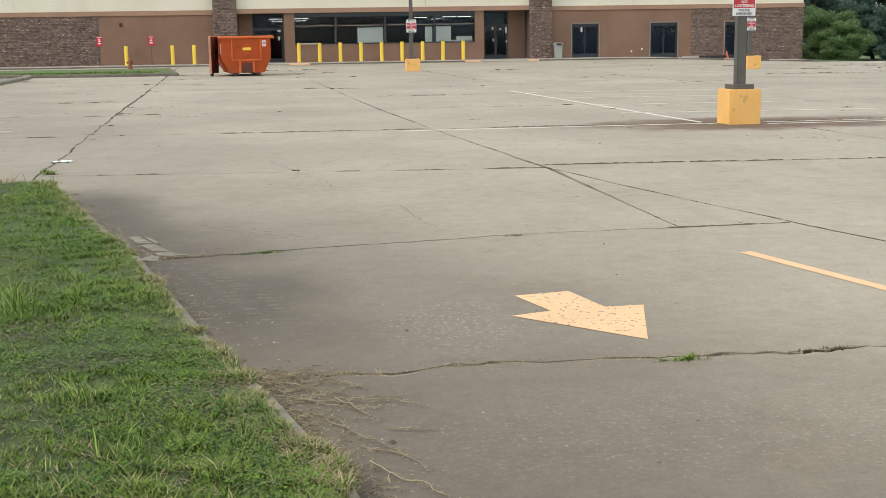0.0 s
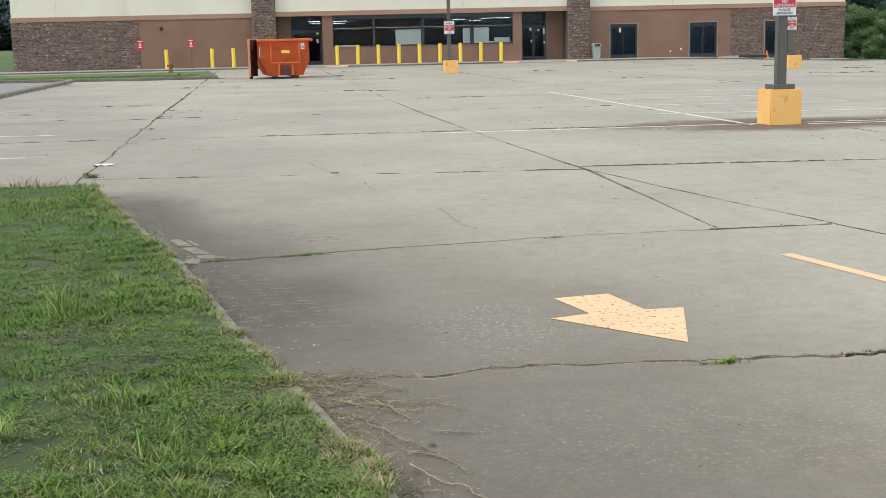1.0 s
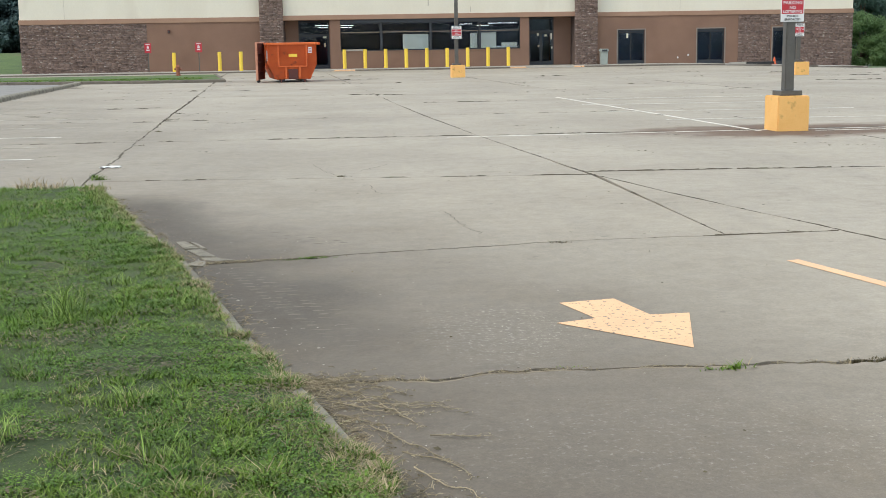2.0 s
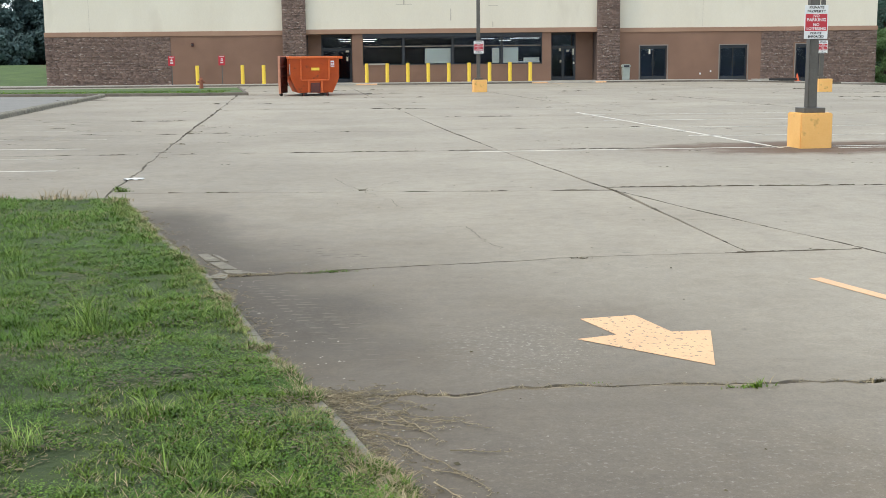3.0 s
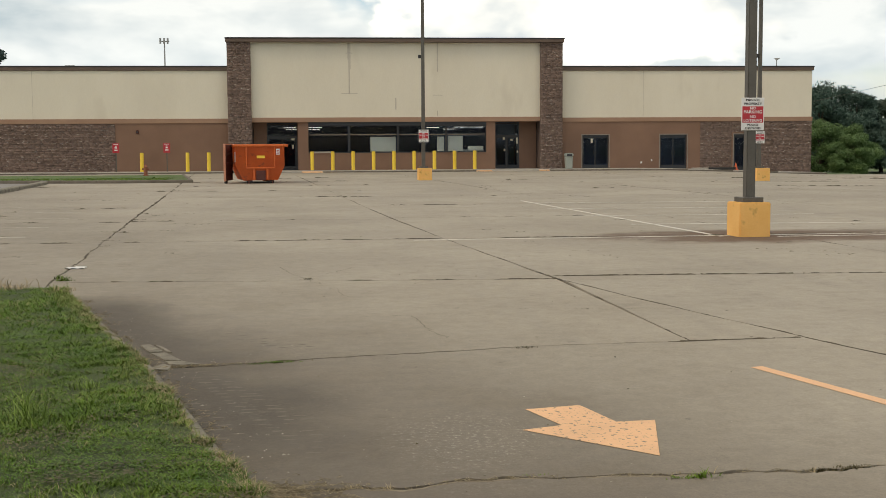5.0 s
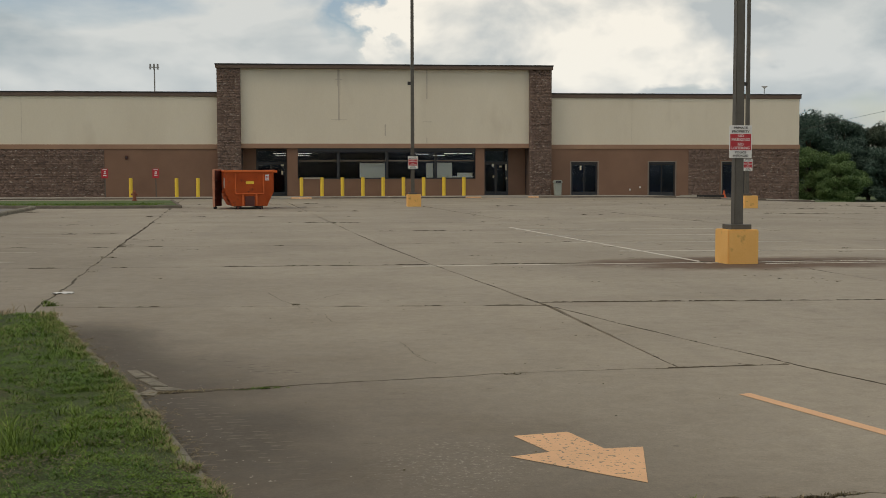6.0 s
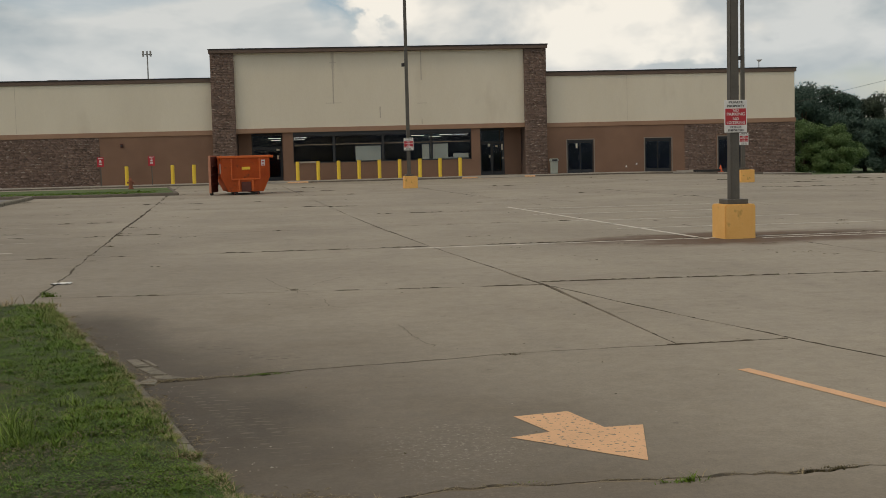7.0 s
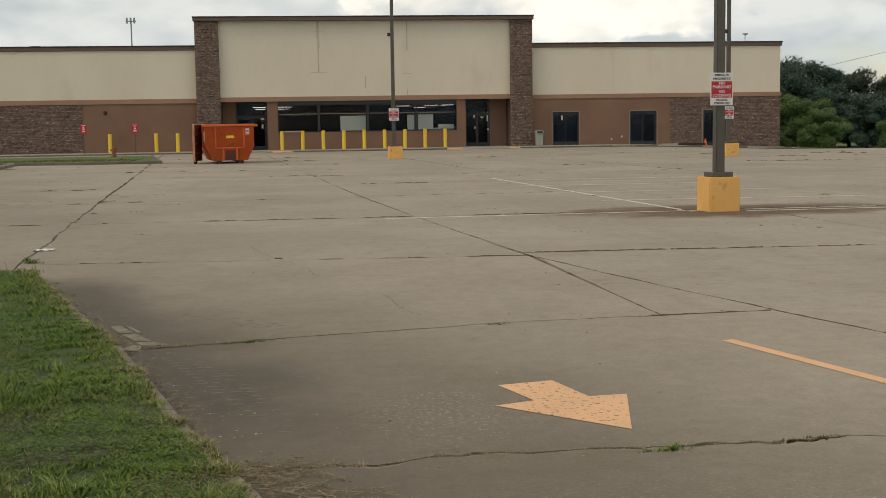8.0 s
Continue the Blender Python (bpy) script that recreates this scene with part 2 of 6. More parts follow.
    t.links.new(value, hsv.inputs["Value"])
    t.links.new(colour, hsv.inputs["Color"])
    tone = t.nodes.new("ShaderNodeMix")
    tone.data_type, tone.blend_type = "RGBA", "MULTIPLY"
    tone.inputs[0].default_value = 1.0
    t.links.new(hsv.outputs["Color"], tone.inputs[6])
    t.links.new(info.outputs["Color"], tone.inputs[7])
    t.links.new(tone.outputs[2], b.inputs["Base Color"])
    t.links.new(span(middle, 0.3, 0.7, 0.78, 0.93), b.inputs["Roughness"])
    bp = node(t, "ShaderNodeBump", Strength=0.35, Distance=0.006)
    t.links.new(grainy, bp.inputs["Height"])
    t.links.new(bp.outputs["Normal"], b.inputs["Normal"])
    return m


def worn_paint(name, colour, under, scale=16.0, at=(0.40, 0.47)):
    return material(name, tuple(c * 0.85 for c in colour), colour, 0.75, 2.0, 50.0, 0.3, spots=under, spot_scale=scale, spot_at=at)


M_CONC = concrete_material()
M_JOINT = material("joint_dirt", (0.045, 0.036, 0.025), (0.115, 0.092, 0.062), 0.95, 5.0, 60.0, 0.6,
                   spots=(0.065, 0.065, 0.03), spot_scale=3.0, spot_at=(0.58, 0.66))
M_KERB = material("kerb_concrete", (0.115, 0.103, 0.078), (0.29, 0.265, 0.21), 0.9, 5.0, 45.0, 0.8,
                  spots=(0.12, 0.11, 0.08), spot_scale=6.0, spot_at=(0.56, 0.68))
M_GRIME = material("grimy_kerb", (0.10, 0.085, 0.07), (0.19, 0.165, 0.135), 0.9, 2.0, 40.0, 0.4)
M_ASPHALT = material("old_asphalt", (0.17, 0.165, 0.155), (0.26, 0.25, 0.235), 0.9, 1.2, 40.0, 0.4)
M_WALK = material("walk_concrete", (0.27, 0.25, 0.22), (0.42, 0.39, 0.34), 0.85, 1.5, 40.0, 0.3)
M_LAWN = material("lawn", (0.045, 0.085, 0.022), (0.11, 0.17, 0.05), 0.95, 0.7, 14.0, 0.8, bump_far=0.05,
                  spots=(0.14, 0.12, 0.06), spot_scale=0.25, spot_at=(0.58, 0.72))
M_SOIL = material("turf_soil", (0.022, 0.042, 0.010), (0.062, 0.086, 0.024), 0.95, 4.0, 50.0, 0.8, bump_far=0.03)
M_CREAM = material("cream_stucco", (0.66, 0.605, 0.495), (0.74, 0.69, 0.575), 0.9, 0.35, 30.0, 0.15,
                   spots=(0.60, 0.54, 0.44), spot_scale=0.5, spot_at=(0.58, 0.8), stretch=(1, 1, 0.35))
M_STREAK = material("streaked_stucco", (0.42, 0.375, 0.305), (0.57, 0.515, 0.425), 0.9, 1.2, 30.0, 0.15)
M_BRICK = material("painted_brown_brick", (0.186, 0.104, 0.070), (0.256, 0.150, 0.103), 0.85, 0.5, 24.0, 0.4)
M_BAND = material("tan_band", (0.30, 0.175, 0.115), (0.37, 0.23, 0.155), 0.8, 0.8, 30.0, 0.2)
M_COPING = material("brown_metal_coping", (0.115, 0.078, 0.060), (0.155, 0.108, 0.084), 0.55, 1.0, 30.0, 0.1, metal=0.2)
M_STONE = material("ledgestone", (0.140, 0.094, 0.077), (0.208, 0.145, 0.12), 0.9, 3.0, 22.0, 0.4, island=0.2,
                   spots=(0.36, 0.31, 0.27), spot_scale=4.2, spot_at=(0.62, 0.67), stretch=(1, 1, 3))
M_MORTAR = material("stone_backing", (0.10, 0.07, 0.058), (0.15, 0.105, 0.088), 0.95, 3.0, 30.0, 0.5)
M_FRAME = material("dark_anodized_frame", (0.018, 0.021, 0.027), (0.03, 0.034, 0.042), 0.45, 2.0, 40.0, 0.05)
M_TRIM = material("grey_steel_trim", (0.20, 0.165, 0.14), (0.27, 0.23, 0.195), 0.6, 2.0, 40.0, 0.1)
M_YELLOW = material("yellow_sleeve", (0.82, 0.55, 0.05), (0.90, 0.64, 0.08), 0.5, 1.0, 30.0, 0.1)
M_BASE = material("yellow_painted_concrete", (0.80, 0.43, 0.125), (0.88, 0.51, 0.175), 0.75, 2.5, 40.0, 0.3,
                  spots=(0.48, 0.27, 0.08), spot_scale=5.0, spot_at=(0.60, 0.72))
M_POLE = material("bronze_painted_steel", (0.085, 0.078, 0.068), (0.13, 0.12, 0.105), 0.5, 3.0, 40.0, 0.1, metal=0.3)
M_WHITE = material("white_sign_face", (0.66, 0.66, 0.65), (0.78, 0.78, 0.77), 0.5, 2.0, 30.0, 0.05)
M_RED = material("red_sign_face", (0.42, 0.018, 0.03), (0.52, 0.03, 0.045), 0.5, 2.0, 30.0, 0.05)
M_INK = material("dark_ink", (0.015, 0.013, 0.014), (0.03, 0.026, 0.028), 0.5, 3.0, 40.0, 0.0)
M_ORANGE = material("orange_painted_steel", (0.55, 0.094, 0.016), (0.69, 0.145, 0.026), 0.5, 1.4, 30.0, 0.25,
                    spots=(0.22, 0.06, 0.025), spot_scale=4.0, spot_at=(0.62, 0.74))
M_FADED = material("faded_orange_paint", (0.42, 0.17, 0.10), (0.56, 0.26, 0.17), 0.7, 3.0, 40.0, 0.2)
# rust red, darkened to carry shade on the dumpster's door and pocket
M_RUST_SHADE = material("rust_and_shade_steel", (0.065, 0.018, 0.016), (0.13, 0.038, 0.028), 0.75, 3.0, 40.0, 0.4)
M_HYDRANT = material("faded_red_iron", (0.20, 0.06, 0.035), (0.32, 0.11, 0.06), 0.7, 3.0, 40.0, 0.3)
M_BLACK = material("black_rubber", (0.012, 0.012, 0.012), (0.03, 0.029, 0.028), 0.8, 3.0, 40.0, 0.1)
M_STRIPE = worn_paint("worn_yellow_marking", (0.85, 0.505, 0.285), (0.25, 0.20, 0.15), 30.0, (0.60, 0.635))
M_LANE = worn_paint("yellow_lane_paint", (0.83, 0.495, 0.285), (0.40, 0.28, 0.17), 26.0, (0.66, 0.72))
M_LINE = worn_paint("worn_white_marking", (0.70, 0.665, 0.59), (0.36, 0.33, 0.28), 5.0, (0.55, 0.65))
M_FAINT = worn_paint("faint_white_marking", (0.50, 0.465, 0.395), (0.345, 0.312, 0.253), 4.0, (0.40, 0.52))
# room's dimness and the sky mirrored in the panes, put into one colour
M_ROOM_DIM = material("dim_blue_interior", (0.036, 0.058, 0.108), (0.066, 0.096, 0.16), 0.8, 0.7, 20.0, 0.1)
M_BOARD = material("grey_green_board", (0.66, 0.64, 0.53), (0.74, 0.72, 0.60), 0.7, 1.0, 20.0, 0.0)
M_BIN = material("grey_green_plastic", (0.27, 0.30, 0.27), (0.36, 0.39, 0.35), 0.6, 2.0, 30.0, 0.1)
M_CONE = material("orange_cone_plastic", (0.65, 0.10, 0.03), (0.75, 0.15, 0.05), 0.5, 3.0, 30.0, 0.05)
M_GREY = material("galvanized_steel", (0.24, 0.24, 0.235), (0.36, 0.36, 0.35), 0.5, 4.0, 40.0, 0.1, metal=0.6)
M_BARK = material("bark", (0.05, 0.038, 0.028), (0.11, 0.085, 0.06), 0.95, 3.0, 30.0, 0.8)
M_RUNNER = material("dead_runners", (0.165, 0.135, 0.084), (0.37, 0.31, 0.205), 0.9, 8.0, 60.0, 0.1, island=0.35)
M_MUD = material("dried_mud", (0.122, 0.105, 0.083), (0.178, 0.156, 0.127), 0.95, 6.0, 50.0, 0.3)
M_CHIP = material("pale_chips", (0.22, 0.20, 0.165), (0.42, 0.39, 0.33), 0.9, 8.0, 60.0, 0.1, island=0.3)
M_LIP = material("broken_concrete_edge", (0.19, 0.155, 0.11), (0.31, 0.26, 0.19), 0.9, 9.0, 60.0, 0.2)
M_STRAW = material("dry_straw", (0.24, 0.185, 0.105), (0.44, 0.36, 0.225), 0.9, 8.0, 60.0, 0.1, island=0.3)
M_TUBE = glowing("lit_tube", (0.92, 0.97, 1.0), 4.0)


def leaf_material(name, dark, light, island=0.3, scale=0.8):
    m = material(name, dark, light, 0.6, scale, 9.0, 0.0, island=island)
    b = m.node_tree.nodes["Principled BSDF"]
    b.inputs["Specular IOR Level"].default_value = 0.25
    return m


M_BLADE = leaf_material("grass_blades", (0.036, 0.102, 0.012), (0.148, 0.226, 0.028), 0.42, 2.6)
M_PALE = leaf_material("pale_grass_blades", (0.13, 0.178, 0.045), (0.26, 0.30, 0.095), 0.3)
M_SOFT = leaf_material("soft_grass", (0.066, 0.150, 0.020), (0.155, 0.262, 0.044), 0.28)
M_THATCH = leaf_material("dead_leaf", (0.070, 0.060, 0.026), (0.165, 0.140, 0.068), 0.4)
M_WEED = leaf_material("dried_weed", (0.065, 0.055, 0.028), (0.135, 0.112, 0.060), 0.35)
M_TUFT = leaf_material("pale_tuft_blades", (0.12, 0.20, 0.035), (0.24, 0.33, 0.085), 0.35)
M_CLOVER = leaf_material("clover_leaves", (0.034, 0.104, 0.014), (0.138, 0.228, 0.028), 0.45, 3.0)
M_TREE = leaf_material("dark_tree_leaves", (0.037, 0.072, 0.058), (0.066, 0.116, 0.090), 0.2)
M_TREE2 = leaf_material("olive_tree_leaves", (0.037, 0.055, 0.037), (0.062, 0.088, 0.056), 0.25)
# pale blue of distance haze is put into this leaf colour
M_HAZED = leaf_material("hazed_leaves", (0.046, 0.082, 0.082), (0.075, 0.122, 0.116), 0.2)
M_BUSH = leaf_material("light_bush_leaves", (0.070, 0.132, 0.046), (0.130, 0.215, 0.080), 0.2)

M_GLASS = bpy.data.materials.new("window_glass")
M_GLASS.use_nodes = True
gb = M_GLASS.node_tree.nodes["Principled BSDF"]
gb.inputs["Base Color"].default_value = (0.74, 0.81, 0.87, 1)
gb.inputs["Roughness"].default_value = 0.02
gb.inputs["Transmission Weight"].default_value = 1.0
gb.inputs["IOR"].default_value = 1.2


# ---------------------------------------------------------------- mesh helpers
def finish(name, bm, mat, smooth=False):
    me = bpy.data.meshes.new(name)
    bmesh.ops.recalc_face_normals(bm, faces=bm.faces[:])
    bm.to_mesh(me)
    bm.free()
    me.materials.append(mat)
    if smooth:
        for p in me.polygons:
            p.use_smooth = True
    return me


def part(name, bm, mat, parent, label="", smooth=False):
    """One mesh object under a thing or a part."""
    ob = new(name, finish(name, bm, mat, smooth))
    ob.parent = parent
    if label:
        ob["label"] = label
    return ob


def thing(name, at, label, category, group="", turn=0.0, kind=""):
    ob = new(name)
    ob.matrix_world = pose(*at, 0, 0, turn)
    return tagged(ob, label, category, group, kind)


def box(lo, hi, bevel=0.0, bm=None, segments=1):
    bm = bm or bmesh.new()
    r = bmesh.ops.create_cube(bm, size=1.0)
    size = [hi[i] - lo[i] for i in range(3)]
    mid = [(hi[i] + lo[i]) / 2 for i in range(3)]
    for v in r["verts"]:
        v.co = Vector((v.co[i] * size[i] + mid[i] for i in range(3)))
    if bevel:
        es = list({e for v in r["verts"] for e in v.link_edges})
        bmesh.ops.bevel(bm, geom=es, offset=bevel, segments=segments, affect="EDGES")
    return bm


def cyl(at, r1, r2, h, n=16, bm=None, cap=0.0):
    bm = bm or bmesh.new()
    r = bmesh.ops.create_cone(bm, cap_ends=True, segments=n, radius1=r1, radius2=r2, depth=h,
                              matrix=Matrix.Translation((at[0], at[1], at[2] + h / 2)))
    if cap:
        top = max(v.co.z for v in r["verts"])
        es = [e for e in {e for v in r["verts"] for e in v.link_edges} if all(v.co.z > top - 1e-4 for v in e.verts)]
        bmesh.ops.bevel(bm, geom=es, offset=cap, segments=3, affect="EDGES")
    return bm


def prism(points, z0, z1, bevel=0.0):
    """An upright prism over a polygon in the plan."""
    bm = bmesh.new()
    low = [bm.verts.new((x, y, z0)) for x, y in points]
    face = bm.faces.new(low)
    up = bmesh.ops.extrude_face_region(bm, geom=[face])["geom"]
    bmesh.ops.translate(bm, vec=(0, 0, z1 - z0), verts=[g for g in up if isinstance(g, bmesh.types.BMVert)])
    if bevel:
        es = [e for e in bm.edges if all(v.co.z > z1 - 1e-5 for v in e.verts)]
        bmesh.ops.bevel(bm, geom=es, offset=bevel, segments=2, affect="EDGES")
    return bm


def tube(points, radius, n=5, bm=None, taper=1.0):
    bm = bm or bmesh.new()
    rings = []
    pts = [Vector(p) for p in points]
    for i, p in enumerate(pts):
        d = (pts[min(i + 1, len(pts) - 1)] - pts[max(i - 1, 0)]).normalized()
        side = d.cross(Vector((0, 0, 1)))
        if side.length < 1e-3:
            side = Vector((1, 0, 0))
        side.normalize()
        up = side.cross(d)
        k = radius * (1 + (taper - 1) * i / max(1, len(pts) - 1))
        rings.append([bm.verts.new(p + k * (math.cos(a) * side + math.sin(a) * up))
                      for a in (2 * math.pi * j / n for j in range(n))])
    for a, b in zip(rings, rings[1:]):
        for j in range(n):
            bm.faces.new((a[j], a[(j + 1) % n], b[(j + 1) % n], b[j]))
    bm.faces.new(rings[0][::-1])
    bm.faces.new(rings[-1])
    return bm


def quick_mesh(name, verts, faces, mat):
    """A mesh from numpy arrays of triangles or quads."""
    me = bpy.data.meshes.new(name)
    verts, faces = np.asarray(verts, np.float32), np.asarray(faces, np.int32)
    k = faces.shape[1]
    me.vertices.add(len(verts))
    me.vertices.foreach_set("co", verts.ravel())
    me.loops.add(faces.size)
    me.loops.foreach_set("vertex_index", faces.ravel())
    me.polygons.add(len(faces))
    me.polygons.foreach_set("loop_start", np.arange(0, faces.size, k, dtype=np.int32))
    me.polygons.foreach_set("loop_total", np.full(len(faces), k, np.int32))
    me.update(calc_edges=True)
    me.materials.append(mat)
    return me


def ease(x):
    x = min(1.0, max(0.0, x))
    return x * x * (3 - 2 * x)


def fall(x, y):
    """The lot drains gently towards the far right corner."""
    return -0.40 * ease((x - 19) / 16) * ease((y - 35) / 40)


# ---------------------------------------------------------------- ground
def ground_height(x, y):
    z = -0.13 + fall(x, y)
    z += 1.5 * ease((y - 82) / 30) * ease((-x - 21.5) / 5)
    z -= 0.9 * ease((x - 36) / 14) * ease((y - 60) / 40)
    return z


def ground_sheet():
    xs = sorted(set([-2000, -900, -400, -200, -120, -80, *range(-60, 81, 4), 100, 140, 220, 400, 900, 2000]))
    ys = sorted(set([-600, -200, -80, -40, *range(-20, 161, 4), 200, 300, 500, 1000, 2000]))
    bm = bmesh.new()
    grid = [[bm.verts.new((x, y, ground_height(x, y))) for x in xs] for y in ys]
    for a, b in zip(grid, grid[1:]):
        for i in range(len(xs) - 1):
            bm.faces.new((a[i], a[i + 1], b[i + 1], b[i]))
    return tagged(new("ground", finish("ground", bm, M_LAWN, True)), "mown green grass round the paved lot", "ground", kind="structure")


ground_sheet()
SKEW = -0.085   # the joints lean this far to the side per metre ahead
COLUMN, COLUMN_0 = 5.9, -2.16
LOT_NEAR, LOT_FAR, LOT_LEFT, LOT_RIGHT = -8.0, 76.6, -60.0, 66.0


def lot_bed():
    bm = bmesh.new()
    xs = [LOT_LEFT + i * 3 for i in range(int((LOT_RIGHT - LOT_LEFT) / 3) + 1)]
    ys = [LOT_NEAR + i * 4.7 for i in range(19)]
    grid = [[bm.verts.new((x, y, -0.022 + fall(x, y))) for x in xs] for y in ys]
    for a, b in zip(grid, grid[1:]):
        for i in range(len(xs) - 1):
            bm.faces.new((a[i], a[i + 1], b[i + 1], b[i]))
    return tagged(new("road", finish("road", bm, M_JOINT)), "cracked grey concrete parking lot with weedy joints", "parking lot", kind="structure")


lot = lot_bed()


def wiggle(x, y, amount):
    dip = 0.13 * ease((0.62 - x) / 0.35) if amount > 0.1 else 0.0   # the near crack drops towards the kerb
    return -dip + amount * noise.noise((x * 0.9 + 7.1, y * 0.9, 0.5)) + 0.45 * amount * noise.noise((x * 4.1, y * 4.1, 9.5)) + 0.22 * amount * noise.noise((x * 15.0, y * 15.0, 4.5))


def slab_mesh(corners, amounts, gaps):
    """A concrete slab over its corners (anticlockwise); its edges wander by their own amounts, the same for both neighbours."""
    ring = []
    count = len(corners)
    for k in range(count):
        (x0, y0), (x1, y1) = corners[k], corners[(k + 1) % count]
        d = Vector((x1 - x0, y1 - y0))
        n = max(4, min(520, int(d.length / (0.03 if amounts[k] > 0.1 else 0.06 if amounts[k] > 0.03 else 0.4))))
        d.normalize()
        inward = Vector((-d.y, d.x))
        fixed = inward if (inward.y > 0 if abs(inward.y) > abs(inward.x) else inward.x > 0) else -inward
        for i in range(n):
            f = i / n
            x, y = x0 + (x1 - x0) * f, y0 + (y1 - y0) * f
            g = gaps[k] * (0.5 + 1.0 * abs(noise.noise((x * 2.3, y * 2.3, 3.3))))
            if amounts[k] > 0.04:
                g = gaps[k] * (0.2 + 1.3 * abs(noise.noise((x * 2.3, y * 2.3, 3.3))) + 1.5 * abs(noise.noise((x * 8.0, y * 8.0, 6.0 + 5.0 * (inward.y > 0)))))
            p = Vector((x, y)) + fixed * wiggle(x, y, amounts[k]) + inward * g
            ring.append((p.x, p.y))
    bm = bmesh.new()
    top = [bm.verts.new((x, y, fall(x, y))) for x, y in ring]
    low = [bm.verts.new((x, y, fall(x, y) - 0.05)) for x, y in ring]
    bm.faces.new(top)
    for i in range(len(ring)):
        j = (i + 1) % len(ring)
        bm.faces.new((top[j], top[i], low[i], low[j]))
    return bm


def at_column(k, y):
    if k == 1:   # this joint wanders
        return float(np.interp(y, (9.6, 14.2, 20.1, 29.3, 51.4, 77), (2.90, 2.69, 1.98, 1.03, -0.70, -2.8)))
    return COLUMN_0 + COLUMN * k + SKEW * y


# ---------------------------------------------------------------- the grass island beside the camera
KERB_LINE = [(0.36, 2.2), (0.22, 3.1), (0.06, 4.02), (-0.23, 5.02), (-0.56, 5.99), (-0.91, 7.22), (-1.33, 8.67),
             (-1.90, 10.33), (-2.50, 12.2), (-2.82, 13.15)]
END_LINE = [(-2.95, 13.42), (-3.22, 13.58), (-3.7, 13.62), (-9.3, 13.62)]   # the island's rounded far end


def kerb_x(y):
    for (xa, ya), (xb, yb) in zip(KERB_LINE, KERB_LINE[1:]):
        if y <= yb:
            return xa + (xb - xa) * (y - ya) / (yb - ya)
    return KERB_LINE[-1][0]


def nose_x(y):
    """The island's edge, with its rounded near end."""
    return float(np.interp(y, (0.86, 0.95, 1.2, 1.6, 2.2), (-0.7, -0.15, 0.2, 0.37, 0.36))) if y < 2.2 else kerb_x(y)


def turf_height(x, y):
    d = max(0.0, kerb_x(y) - x)
    return 0.092 + 0.02 * ease(d / 2.5) + 0.018 * noise.noise((x * 1.3, y * 1.3, 4.0)) * ease(d / 0.5)


def grass_island():
    bm = bmesh.new()
    rows = []
    ys = [0.95 + 0.1 * i for i in range(125)]
    for y in ys:
        xk = nose_x(y) - 0.082 + 0.022 * noise.noise((y * 2.1, 6.0, 1.0)) + 0.012 * noise.noise((y * 7.0, 2.0, 1.0))
        rows.append([bm.verts.new((xk - 9.0 * (i / 80) ** 1.4, y, turf_height(xk - 9.0 * (i / 80) ** 1.4, y) if i else 0.083)) for i in range(81)])
    for a, b in zip(rows, rows[1:]):
        for i in range(80):
            bm.faces.new((a[i], b[i], b[i + 1], a[i + 1]))
    last = rows[-1]
    front = [bm.verts.new((v.co.x, v.co.y + 0.12, -0.02)) for v in last]
    for i in range(80):
        bm.faces.new((last[i], front[i], front[i + 1], last[i + 1]))
    return tagged(new("lawn_island", finish("lawn_island", bm, M_SOIL, True)), "raised traffic island of earth under short grass", "grass island", kind="structure")


grass_island()
rng = np.random.default_rng(4)


def island_points(count, near, far, width, edge=0.0):
    y = near + (far - near) * rng.random(count) ** 1.25
    off = width * rng.random(count) ** 1.1 - edge
    x = np.array([kerb_x(b) for b in y]) - 0.09 - off
    z = np.array([turf_height(a, b) for a, b in zip(x, y)]) - 0.012
    return np.stack([x, y, z], 1)


def blades(name, roots, height, width, lean, mat, label):
    n = len(roots)
    ang = rng.random(n) * 2 * np.pi
    h = height * (0.45 + 0.9 * rng.random(n))
    patch = np.array([(0.7 + 0.8 * max(0, noise.noise((x * 0.9, y * 0.9, 2.0)) + 0.25)) * (0.62 + 1.0 * max(0, noise.noise((x * 6.5, y * 6.5, 5.0)) + 0.3)) for x, y, _ in roots])
    h *= patch
    d = np.stack([np.cos(ang), np.sin(ang), np.zeros(n)], 1)
    side = np.stack([-np.sin(ang), np.cos(ang), np.zeros(n)], 1) * (width * (0.6 + 0.8 * rng.random(n)))[:, None] / 2
    bend = (lean * (0.3 + rng.random(n)) * h)[:, None]
    up = np.array([0, 0, 1.0])
    mid = roots + d * bend * 0.35 + up * (h * 0.6)[:, None]
    tip = roots + d * bend + up * (h * 0.95)[:, None]
    verts = np.stack([roots - side, roots + side, mid + side * 0.8, mid - side * 0.8, tip], 1).reshape(-1, 3)
    base = np.arange(n)[:, None] * 5
    tris = np.concatenate([base + np.array([[0, 1, 2]]), base + np.array([[0, 2, 3]]), base + np.array([[3, 2, 4]])], 0)
    return tagged(new(name, quick_mesh(name, verts, tris, mat)), label, "grass", kind="stuff")


def thinned(points):
    """Sparse where the turf has worn through."""
    return points[np.array([noise.noise((x * 1.7, y * 1.7, 77.0)) < 0.12 + 0.7 * k and noise.noise((x * 8.5, y * 8.5, 15.0)) > 0.5 * k - 0.58 for (x, y, _), k in zip(points, rng.random(len(points)))])]


def sparser(points, near, far):
    """Fades a kind of grass in from the near end to the far end of a stretch."""
    return points[rng.random(len(points)) < np.clip((points[:, 1] - near) / (far - near), 0, 1)]


